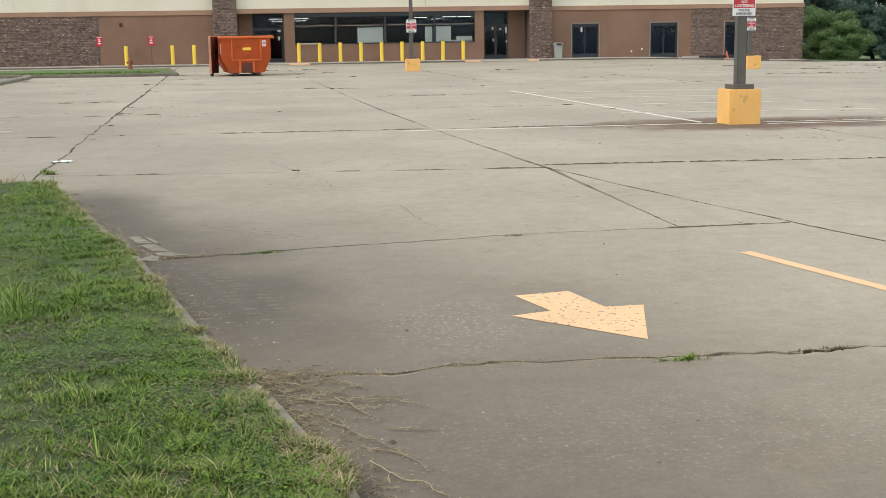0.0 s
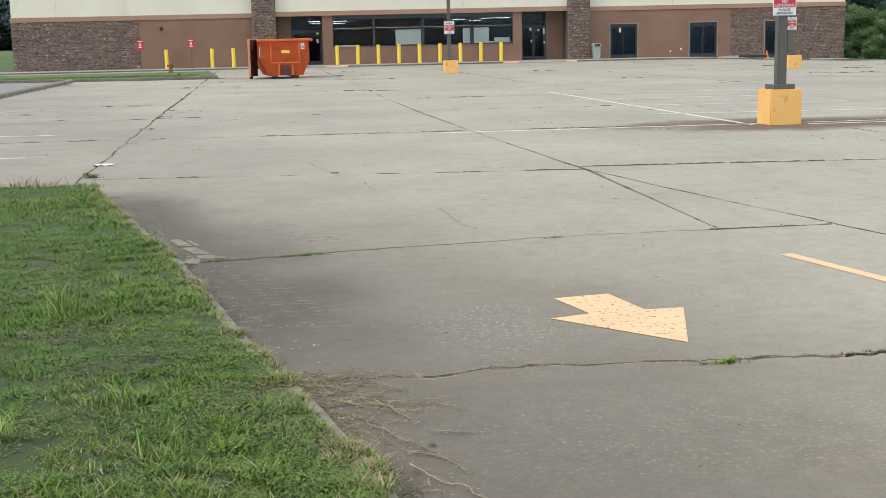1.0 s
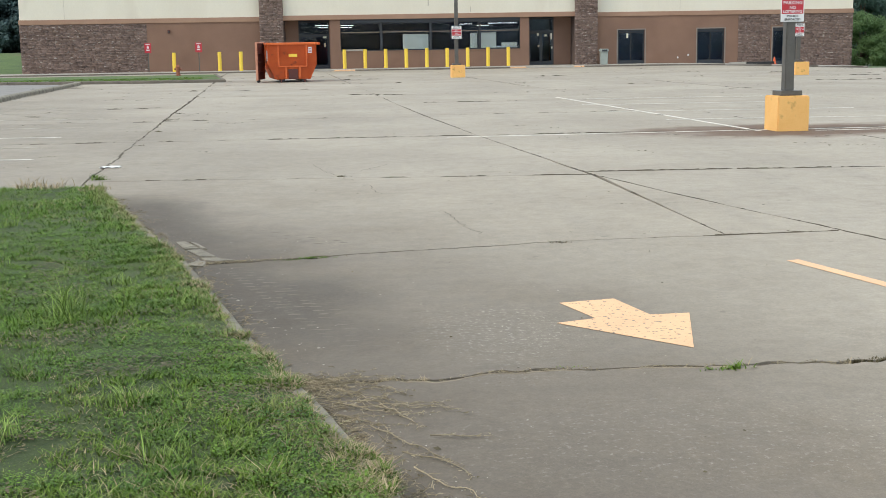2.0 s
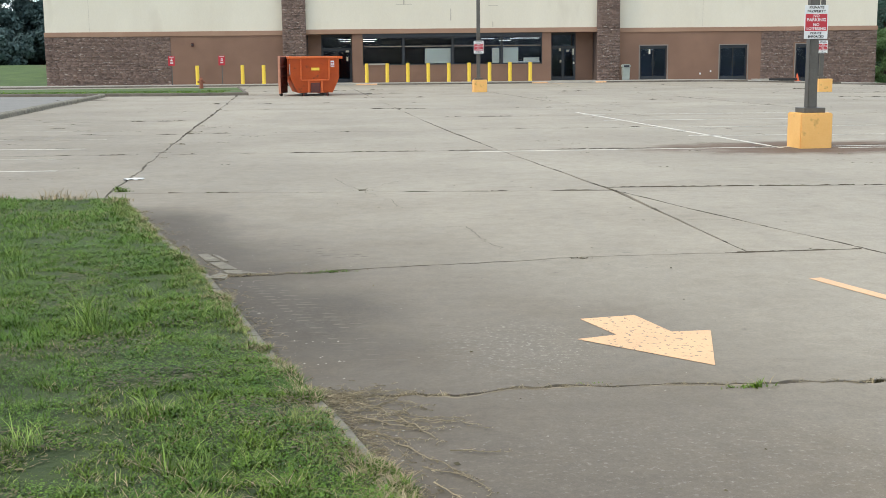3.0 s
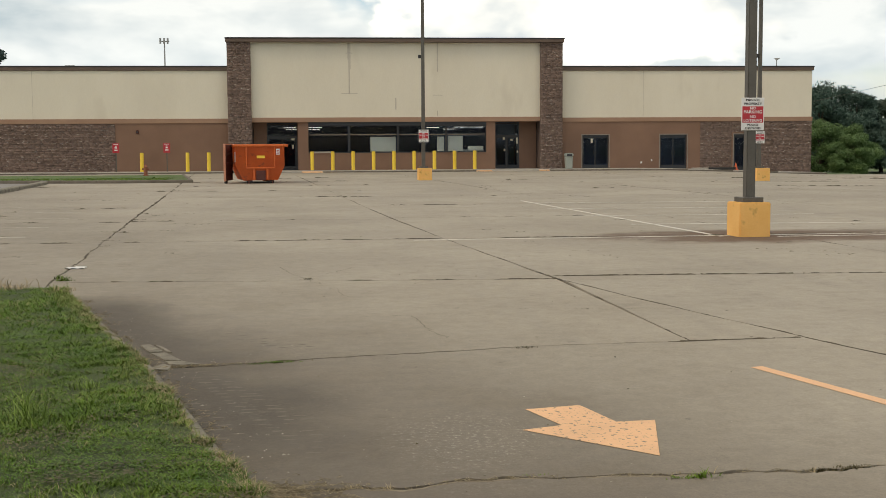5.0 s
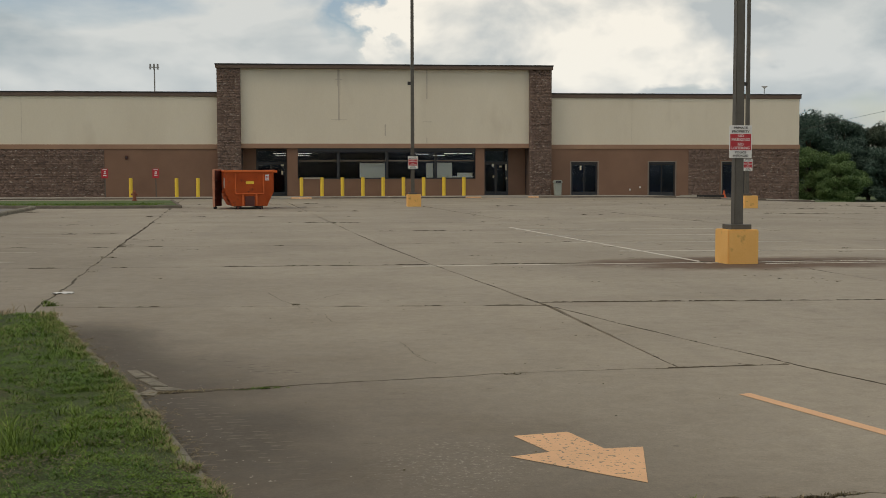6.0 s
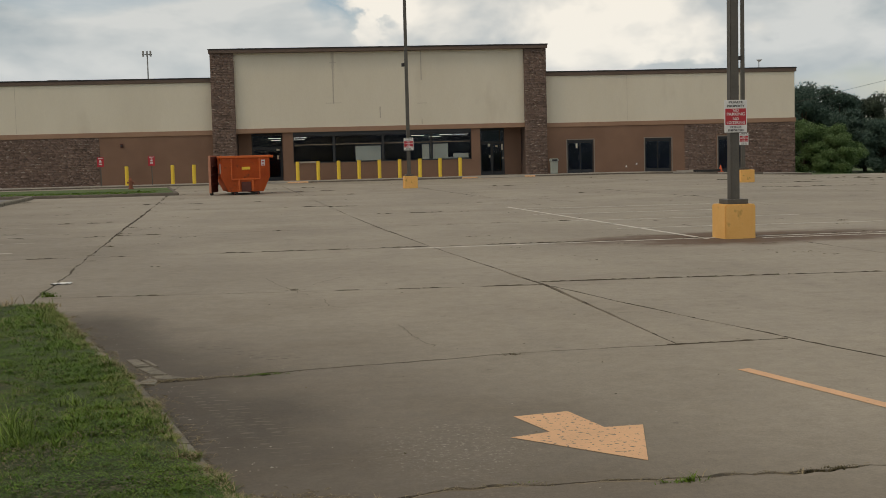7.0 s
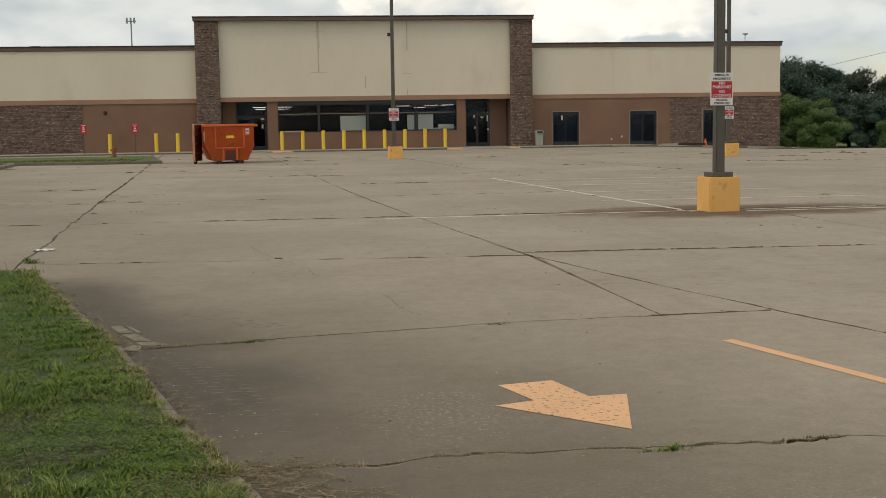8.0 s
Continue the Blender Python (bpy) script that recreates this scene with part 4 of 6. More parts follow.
glass_door(-4.35, -2.36, GROUND_Z, 3.15, 80.32, 2, "closed dark glass double entrance door")
glass_door(10.68, 12.36, GROUND_Z, 3.15, 80.32, 2, "closed dark glass double exit door")
for (a, b), z in zip(DOORS, (0.08, 0.03, -0.12)):
    glass_door(a, b, z, 2.28, WING_Y + 0.08, 2, "closed dark glass door in the brick wing", 0.035)
    for u, v in ((a - 0.07, a - 0.005), (b + 0.005, b + 0.07)):
        slab("door_trim", (u, WING_Y - 0.03, z), (v, WING_Y + 0.02, 2.28), M_TRIM)
    slab("door_trim", (a - 0.07, WING_Y - 0.03, 2.285), (b + 0.07, WING_Y + 0.02, 2.35), M_TRIM)
# notices taped to the doors
for x, z, w, h in ((11.25, 2.0, 0.13, 0.18), (11.75, 1.95, 0.16, 0.12), (12.15, 1.75, 0.1, 0.4), (11.3, 1.25, 0.12, 0.16), (-2.75, 2.05, 0.2, 0.12), (-2.72, 1.5, 0.12, 0.25), (12.18, 1.15, 0.1, 0.14)):
    slab("notice", (x, 80.30, z), (x + w, 80.308, z + h), M_BOARD, label="paper notice on the glass")
slab("notice", (17.0, WING_Y + 0.06, 1.75), (17.12, WING_Y + 0.068, 2.05), M_BOARD)

# sales floor behind the glass, dimness and reflected blue put into its colour
slab("inner_floor", (-6.1, 80.6, -0.1), (14.4, 96, GROUND_Z), M_ROOM_DIM)
slab("inner_back_wall", (-6.1, 96, -0.1), (14.4, 96.2, 3.6), M_ROOM_DIM)
slab("inner_side_wall", (-6.35, 80.55, -0.1), (-6.15, 96, 3.6), M_ROOM_DIM)
slab("inner_side_wall", (14.45, 80.55, -0.1), (14.65, 96, 3.6), M_ROOM_DIM)
slab("inner_ceiling", (-6.1, 79.5, 3.5), (14.4, 96, 3.6), M_ROOM_DIM)
# added unseen backing that keeps the wing doors dark blue
slab("wing_door_backing", (15.2, 81.5, -0.4), (31.6, 81.7, 3.6), M_ROOM_DIM)


def ceiling_light(x, y, length):
    t = thing("ceiling_light", (x, y, 2.93), "lit fluorescent strip light inside the store", "ceiling light", "store lights")
    part("housing", box((-length / 2, -0.05, 0.03), (length / 2, 0.05, 0.09), 0.01), M_FRAME, t)
    part("tube", box((-length / 2 + 0.03, -0.014, 0.006), (length / 2 - 0.03, 0.014, 0.028), 0.006), M_TUBE, t)
    for s in (-length / 2 + 0.1, length / 2 - 0.1):
        part("hanger", box((s - 0.008, -0.008, 0.091), (s + 0.008, 0.008, 0.572)), M_GREY, t)


for x, y in ((-1.25, 85.4), (-1.5, 95.2), (-3.0, 85.4), (-3.2, 95.2), (7.15, 87.5), (9.0, 85.4), (9.1, 95.2), (10.1, 85.6)):
    ceiling_light(x, y, 1.0)


def window_board(x0, x1, z0, z1, label):
    t = thing("display_board", ((x0 + x1) / 2, 79.55, GROUND_Z), label, "board", "boards behind the window")
    w = (x1 - x0) / 2
    part("panel", box((-w, -0.02, z0 - GROUND_Z), (w, 0.02, z1 - GROUND_Z), 0.005), M_BOARD, t)
    for s in (-w + 0.05, w - 0.09):
        part("leg", box((s, -0.02, 0), (s + 0.04, 0.02, z0 - GROUND_Z)), M_FRAME, t)


window_board(2.40, 4.06, 1.28, 2.24, "pale grey-green board propped behind the window")
window_board(6.78, 7.24, 1.28, 2.24, "narrow pale board propped behind the window")
window_board(7.50, 8.48, 1.28, 2.26, "pale board propped behind the window")
shelf = thing("counter", (9.1, 79.75, GROUND_Z), "low white counter just inside the window", "counter")
part("body", box((-0.75, -0.2, 0), (0.75, 0.2, 1.22), 0.01), M_BIN, shelf)
part("top", box((-0.8, -0.24, 1.221), (0.8, 0.24, 1.27), 0.01), M_WHITE, shelf)
part("case", box((-0.25, -0.12, 1.272), (0.75, 0.15, 1.5), 0.01), M_BOARD, shelf)


# ---------------------------------------------------------------- walk in front of the store
def store_walk():
    bm = bmesh.new()
    xs = [-26 + i * 2 for i in range(30)]
    grid = []
    for x in xs:
        z = GROUND_Z + fall(x, 78)
        grid.append([bm.verts.new((x, y, z + dz)) for y, dz in ((76.4, -0.3), (76.4, -0.02), (76.43, 0), (80.3 if -5.2 < x < 13.5 else 79.3, 0))])
    for a, b in zip(grid, grid[1:]):
        for i in range(3):
            bm.faces.new((a[i], b[i], b[i + 1], a[i + 1]))
    tagged(new("pavement", finish("pavement", bm, M_WALK)), "narrow concrete walk along the store front", "pavement", kind="structure")
    for x0, x1, y1 in ((-5.2, -2.3, 80.3), (10.6, 13.5, 80.3)):
        bm = box((x0, 79.2, -0.1), (x1, y1, GROUND_Z + 0.004))
        tagged(new("pavement_recess", finish("pavement_recess", bm, M_WALK)), "concrete threshold in the entry recess", "pavement", kind="structure")
    bm = box((10.02, 75.9, -0.02), (12.98, 76.38, 0.07), 0.03)
    tagged(new("pavement_ramp", finish("pavement_ramp", bm, M_WALK)), "shallow concrete ramp to the doors", "ramp", kind="structure")


store_walk()


def kerb_face(x0, x1, mat, label):
    t = thing("kerb_front", (0, 0, 0), label, "kerb", kind="structure")
    x = x0
    while x < x1 - 0.1:
        e = min(x1, x + 3.0)
        z = fall((x + e) / 2, 76.3)
        part("kerbstone", box((x + 0.008, 76.22, -0.2 + z), (e - 0.008, 76.39, 0.085 + z), 0.02), mat, t)
        x = e


kerb_face(-26, -5.6, M_GRIME, "grimy concrete kerb along the store walk")
kerb_face(-2.0, -0.7, M_STRIPE, "yellow painted kerb end before the storefront")
kerb_face(9.0, 10.0, M_STRIPE, "yellow painted kerb end beside the ramp")
kerb_face(13.0, 13.7, M_STRIPE, "yellow painted kerb end beside the ramp")
kerb_face(-0.7, 9.0, M_GRIME, "grimy concrete kerb under the storefront bollards")
kerb_face(13.7, 32, M_GRIME, "grimy concrete kerb along the store walk")


# ---------------------------------------------------------------- things before the store
def bollard(x, y, z, h=1.22):
    t = thing("bollard", (x, y, z), "yellow sleeved steel bollard before the storefront", "bollard", "storefront bollards")
    part("post", cyl((0, 0, 0), 0.115, 0.115, h, 18, cap=0.02), M_YELLOW, t, smooth=False)
    part("foot_ring", cyl((0, 0, 0.0), 0.15, 0.145, 0.03, 18), M_WALK, t)
    return t


first = bollard(-1.36, 77.3, GROUND_Z)
for i in range(1, 9):
    copy_thing(first, pose(-1.36 + 1.296 * i, 77.3, GROUND_Z))
for x in (-11.97, -9.15, -7.83):
    tagged(copy_thing(first, pose(x, 77.3, GROUND_Z - 0.02)), "yellow sleeved steel bollard before the blank brick wall", group="wall bollards")


rail = thing("bollard_rail", (-0.712, 77.3, GROUND_Z), "pale steel rail joining two yellow bollards", "rail")
part("bar", box((-0.53, -0.125, 1.12), (0.53, -0.03, 1.215), 0.015), M_WALK, rail)


def red_sign(x, y):
    t = thing("small_sign", (x, y, GROUND_Z), "red parking sign on a thin steel post", "sign", "red signs by the wall")
    part("post", box((-0.03, -0.02, 0), (0.03, 0.02, 1.8)), M_POLE, t)
    face = part("face", box((-0.21, -0.035, 1.2), (0.21, -0.022, 1.8), 0.004), M_RED, t, "red face with pale lettering bars")
    for z, w, h in ((1.72, 0.28, 0.035), (1.60, 0.10, 0.05), (1.48, 0.14, 0.08), (1.34, 0.2, 0.07)):
        part("lettering", box((-w / 2, -0.04, z), (w / 2, -0.0352, z + h)), M_WHITE, face)


red_sign(-13.62, 77.75)
red_sign(-10.48, 77.75)


def hydrant():
    t = thing("fire_hydrant", (-10.22, 67.2, 0.10), "weathered red fire hydrant on the grass strip", "hydrant")
    mat = M_HYDRANT
    part("barrel", cyl((0, 0, 0.05), 0.10, 0.10, 0.42, 14), mat, t)
    part("flange", cyl((0, 0, 0), 0.15, 0.15, 0.05, 14), mat, t)
    part("bonnet", cyl((0, 0, 0.47), 0.125, 0.05, 0.12, 14, cap=0.02), mat, t)
    part("operating_nut", cyl((0, 0, 0.59), 0.025, 0.025, 0.05, 6), mat, t)
    for s in (-1, 1):
        bm = cyl((0, 0, 0), 0.055, 0.055, 0.1, 10)
        bmesh.ops.transform(bm, matrix=pose(0.09 * s, 0, 0.36, 0, 90 * s, 0), verts=bm.verts[:])
        part("outlet_cap", bm, mat, t)


hydrant()


def trash_bin():
    t = thing("trash_bin", (15.24, 77.9, GROUND_Z), "grey-green plastic litter bin with a hooded lid", "litter bin")
    bm = box((-0.24, -0.24, 0), (0.24, 0.24, 0.78), 0.03)
    for v in bm.verts:
        k = 0.88 + 0.12 * v.co.z / 0.78
        v.co.x *= k
        v.co.y *= k
    part("body", bm, M_BIN, t)
    part("lid", box((-0.28, -0.28, 0.782), (0.28, 0.28, 1.0), 0.05, segments=2), M_BIN, t)
    part("flap", box((-0.17, -0.295, 0.83), (0.17, -0.282, 0.95)), M_FRAME, t, "dark swing flap")


trash_bin()


def cone(x, y, z):
    t = thing("traffic_cone", (x, y, z), "small orange traffic cone beside the last door", "traffic cone")
    part("base", box((-0.17, -0.17, 0), (0.17, 0.17, 0.03), 0.01), M_CONE, t)
    part("body", cyl((0, 0, 0.031), 0.13, 0.03, 0.45, 16), M_CONE, t)


cone(26.42, 77.9, GROUND_Z + fall(26.4, 78))
alarm = thing("wall_alarm", (-12.5, WING_Y - 0.02, 2.62), "small dark alarm box on the brick wall", "alarm box")
part("back_plate", box((-0.09, -0.03, -0.12), (0.09, 0.019, 0.12), 0.01), M_RUST_SHADE, alarm)
part("horn", cyl((0, -0.09, -0.06), 0.07, 0.05, 0.12, 12), M_INK, alarm)
for x, z in ((20.4, 0.45), (21.1, 0.6)):
    o = thing("wall_outlet", (x, WING_Y, z), "small white outlet box on the brick wall", "outlet box")
    part("cover", box((-0.05, -0.04, -0.06), (0.05, -0.001, 0.06), 0.008), M_WHITE, o)
debris = thing("wheel_stop", (25.4, 77.6, GROUND_Z + fall(25.4, 78)), "dark rubber strip lying along the walk", "wheel stop")
part("strip", box((-0.9, -0.08, 0), (0.9, 0.08, 0.16), 0.02), M_BLACK, debris)
plank = thing("plank", (23.9, 77.6, GROUND_Z + fall(24, 78)), "pale board lying on the walk", "plank")
part("board", box((-0.55, -0.1, 0), (0.55, 0.1, 0.10), 0.01), M_WALK, plank)


# ---------------------------------------------------------------- light poles
def words(text, size, at, mat, parent, name="lettering", wide=None):
    cu = bpy.data.curves.new(name, "FONT")
    cu.body, cu.size, cu.align_x, cu.align_y, cu.extrude = text, size, "CENTER", "CENTER", 0.001
    cu.offset = 0.001
    cu.resolution_u = 2
    tmp = bpy.data.objects.new("tmp", cu)
    me = bpy.data.meshes.new_from_object(tmp)
    bpy.data.objects.remove(tmp)
    bm = bmesh.new()
    bm.from_mesh(me)
    bpy.data.meshes.remove(me)
    if wide:
        span = max(v.co.x for v in bm.verts) - min(v.co.x for v in bm.verts)
        for v in bm.verts:
            v.co.x *= wide / span
    bmesh.ops.transform(bm, matrix=pose(*at, 90, 0, 0), verts=bm.verts[:])
    return part(name, bm, mat, parent)


def light_pole(x, y, side, tall, z_sign, sign_w, sign_h, dx, label, box_at=None):
    t = thing("light_pole", (x, y, fall(x, y)), label, "light pole", "parking lot light poles", turn=4.9)
    bm = box((-side / 2, -side / 2, -0.03), (side / 2, side / 2, tall), 0.018, segments=2)
    part("concrete_base", bm, M_BASE, t, "yellow painted square concrete base with chipped edges")
    part("base_plate", box((dx - 0.19, -0.19, tall + 0.001), (dx + 0.19, 0.19, tall + 0.085), 0.006), M_POLE, t)
    bm = bmesh.new()
    for z, r in ((tall + 0.087, 0.083), (12.0, 0.062)):
        for sx, sy in ((-1, -1), (1, -1), (1, 1), (-1, 1)):
            bm.verts.new((dx + sx * r, sy * r, z))
    bm.verts.ensure_lookup_table()
    v = bm.verts
    for i in range(4):
        bm.faces.new((v[i], v[(i + 1) % 4], v[4 + (i + 1) % 4], v[4 + i]))
    bm.faces.new((v[3], v[2], v[1], v[0]))
    bm.faces.new((v[4], v[5], v[6], v[7]))
    bmesh.ops.bevel(bm, geom=[e for e in bm.edges if abs(e.verts[0].co.z - e.verts[1].co.z) > 1], offset=0.012, segments=2, affect="EDGES")
    part("shaft", bm, M_POLE, t, "square bronze steel shaft")
    if box_at:
        part("junction_box", box((dx - 0.22, -0.07, box_at), (dx - 0.085, 0.07, box_at + 0.16), 0.01), M_INK, t)
    face = part("sign", box((dx - sign_w / 2, -0.112, z_sign), (dx + sign_w / 2, -0.104, z_sign + sign_h), 0.003), M_WHITE, t,
                "white notice with a red middle")
    f = -0.114
    part("red_panel", box((dx - sign_w * 0.46, f, z_sign + 0.235 * sign_h), (dx + sign_w * 0.46, f + 0.0018, z_sign + 0.735 * sign_h)), M_RED, face)
    k = sign_h / 0.56
    rows = (("PRIVATE", 0.925, 0.055, 0.62, M_INK), ("PROPERTY", 0.81, 0.055, 0.78, M_INK), ("NO", 0.675, 0.07, 0.26, M_WHITE),
            ("PARKING", 0.56, 0.075, 0.80, M_WHITE), ("NO", 0.415, 0.07, 0.26, M_WHITE), ("LOITERING", 0.30, 0.065, 0.80, M_WHITE),
            ("POLICE", 0.165, 0.05, 0.48, M_INK), ("ENFORCED", 0.065, 0.05, 0.68, M_INK))
    for text, h, size, w, mat in rows:
        words(text, size * k, (dx, f - 0.002, z_sign + h * sign_h), mat, face, wide=w * sign_w)
    for z in (0.1, 0.9):
        part("strap", box((dx - 0.09, -0.103, z_sign + z * sign_h), (dx + 0.09, -0.086, z_sign + z * sign_h + 0.02)), M_GREY, t)
    return t


light_pole(7.26, 20.70, 0.57, 0.60, 1.85, 0.42, 0.565, 0.0, "bronze light pole on a yellow concrete base with warning sign")
light_pole(4.30, 57.55, 0.62, 0.58, 1.80, 0.47, 0.59, -0.05, "bronze light pole on a yellow base facing the storefront", 5.75)
light_pole(18.83, 52.2, 0.62, 0.56, 1.65, 0.43, 0.54, -0.10, "square steel light pole with sign near the store's end", 5.4)


# ---------------------------------------------------------------- dumpster
def dumpster():
    t = thing("dumpster", (-3.25, 54.4, 0.0), "battered orange roll-off dumpster with a rusty end door", "dumpster", turn=9.0)
    W, Wb, L, H0, H1 = 1.07, 0.77, 3.3, 0.14, 1.68
    # tapered tub, open above
    bm = bmesh.new()
    outer = [(-Wb, H0), (-W, 0.78), (-W, H1), (W, H1), (W, 0.78), (Wb, H0)]
    ends = []
    for y in (0.0, L):
        ends.append([bm.verts.new((x, y, z)) for x, z in outer])
    a, b = ends
    for i, j in ((0, 1), (1, 2), (3, 4), (4, 5), (5, 0)):
        bm.faces.new((a[i], a[j], b[j], b[i]))
    bm.faces.new(a[::-1])
    bm.faces.new(b)
    bmesh.ops.solidify(bm, geom=bm.faces[:], thickness=0.04)
    part("tub", bm, M_ORANGE, t, "orange tapered steel tub")
    # rim rails
    for s in (-1, 1):
        part("rim_rail", box((s * W - 0.07, -0.06, H1 - 0.05), (s * W + 0.07, L + 0.05, H1 + 0.07), 0.02), M_ORANGE, t)
        for y in (0.9, 1.75, 2.6):
            bm = prism([(s * (W + 0.005), y), (s * (W + 0.075), y), (s * (W + 0.075), y + 0.09), (s * (W + 0.005), y + 0.09)], 0.72, H1 - 0.052)
            part("side_rib", bm, M_ORANGE, t)
    part("front_rim", box((-W + 0.071, -0.07, H1 - 0.05), (W - 0.071, 0.05, H1 + 0.06), 0.02), M_ORANGE, t)
    part("rim_lug", box((W + 0.072, -0.03, H1 - 0.06), (W + 0.16, 0.12, H1 + 0.05), 0.015), M_ORANGE, t)
    # front stiffeners and hook pocket
    part("front_channel", box((-0.62, -0.05, 0.66), (0.62, -0.005, 0.72), 0.01), M_ORANGE, t)
    for s in (-1, 1):
        part("front_channel", box((s * 0.30 - 0.04, -0.06, 0.16), (s * 0.30 + 0.04, -0.005, 0.655), 0.01), M_ORANGE, t)
        part("front_channel", box((s * 0.62 - 0.03, -0.045, 0.72), (s * 0.62 + 0.03, -0.005, H1 - 0.06), 0.01), M_ORANGE, t)
    # flat plate: the depth of the pocket is only painted as dark shade
    part("pocket", box((-0.20, -0.03, 0.15), (0.22, -0.006, 0.58)), M_RUST_SHADE, t, "rusty hook pocket, the recess's shade put into its colour")
    part("yellow_label", box((-0.16, -0.012, 1.12), (0.20, -0.005, 1.24)), M_YELLOW, t, "yellow warning label")
    lab = part("white_label", box((0.70, -0.012, 1.28), (0.86, -0.005, 1.54)), M_WHITE, t, "white paper label")
    for z in (1.32, 1.38, 1.44):
        part("print_bar", box((0.72, -0.0135, z), (0.84, -0.0122, z + 0.03)), M_RED, lab)
    side = part("side_label", box((-W - 0.012, 0.3, 0.95), (-W - 0.002, 0.75, 1.4)), M_WHITE, t, "faded pale stencil on the side")
    # understructure
    for s in (-1, 1):
        part("skid", box((s * 0.42 - 0.06, 0.02, 0.05), (s * 0.42 + 0.06, L, H0), 0.01), M_INK, t)
        bm = cyl((0, 0, -0.07), 0.09, 0.09, 0.14, 16)
        bmesh.ops.transform(bm, matrix=pose(s * 0.52, 0.12, 0.09, 0, 90, 0), verts=bm.verts[:])
        part("roller", bm, M_BLACK, t)
        part("foot", box((s * 0.52 - 0.03, -0.05, 0.0), (s * 0.52 + 0.03, 0.0, 0.15), 0.01), M_RUST_SHADE, t)
    # end door folded back along the side
    hinge = pose(-W - 0.06, 1.75, 0, 0, 0, -108)
    def leafed(name, lo, hi, mat, parent, label="", bevel=0.012):
        bm = box(lo, hi, bevel)
        bmesh.ops.transform(bm, matrix=hinge, verts=bm.verts[:])
        return part(name, bm, mat, parent, label)
    # shade on the side turned to the tub is put into the colour
    door = leafed("end_door", (0, -0.04, 0.12), (1.28, 0.04, 1.72), M_RUST_SHADE, t, "rusty red end door swung open, darkened with painted shade")
    leafed("door_edge", (1.282, -0.05, 0.10), (1.35, 0.05, 1.76), M_FADED, door, "faded orange door edge")
    leafed("door_edge", (0, -0.06, 1.722), (1.28, 0.06, 1.77), M_FADED, door)
    for z in (0.45, 0.85, 1.25):
        leafed("door_rib", (0.05, 0.042, z), (1.22, 0.09, z + 0.09), M_RUST_SHADE, door)
    leafed("door_wheel", (0.98, -0.06, 0.0), (1.22, 0.06, 0.118), M_BLACK, door, bevel=0.03)


dumpster()


# ---------------------------------------------------------------- on and beyond the roof
mast = thing("antenna_mast", (-13.45, 100.0, 6.25), "thin grey mast with panel antennas on the roof", "antenna")
part("pole", cyl((0, 0, 0), 0.06, 0.05, 3.95, 10), M_GREY, mast)
for dx in (-0.3, 0.0, 0.28):
    part("panel_antenna", box((dx - 0.07, -0.2, 3.7), (dx + 0.07, -0.1, 4.15), 0.01), M_GREY, mast)
part("cross_arm", box((-0.4, -0.1, 3.85), (0.4, -0.061, 3.92)), M_GREY, mast)
dish = thing("roof_dish", (30.6, 82.0, 6.25), "small white dish antenna on the roof", "antenna")
part("post", cyl((0, 0, 0), 0.03, 0.03, 1.25, 8), M_GREY, dish)
part("reflector", cyl((0, -0.05, 1.15), 0.05, 0.22, 0.14, 16), M_WHITE, dish)
for x, y, w, h in ((-15.8, 99, 0.55, 1.72), (-19.6, 94, 0.3, 1.5)):
    u = thing("roof_unit", (x, y, 6.25), "grey rooftop ventilation unit", "roof unit")
    part("casing", box((-w, -0.5, 0), (w, 0.5, h), 0.03), M_GREY, u)
    part("cap", box((-w - 0.06, -0.56, h + 0.001), (w + 0.06, 0.56, h + 0.06), 0.02), M_GREY, u)
cable = thing("power_cable", (0, 0, 0), "thin dark overhead cable before the trees", "cable")
part("wire", tube([(32.02 + 2.6 * i, 100, 3.35 + 0.56 * i) for i in range(14)], 0.014, 5), M_POLE, cable)


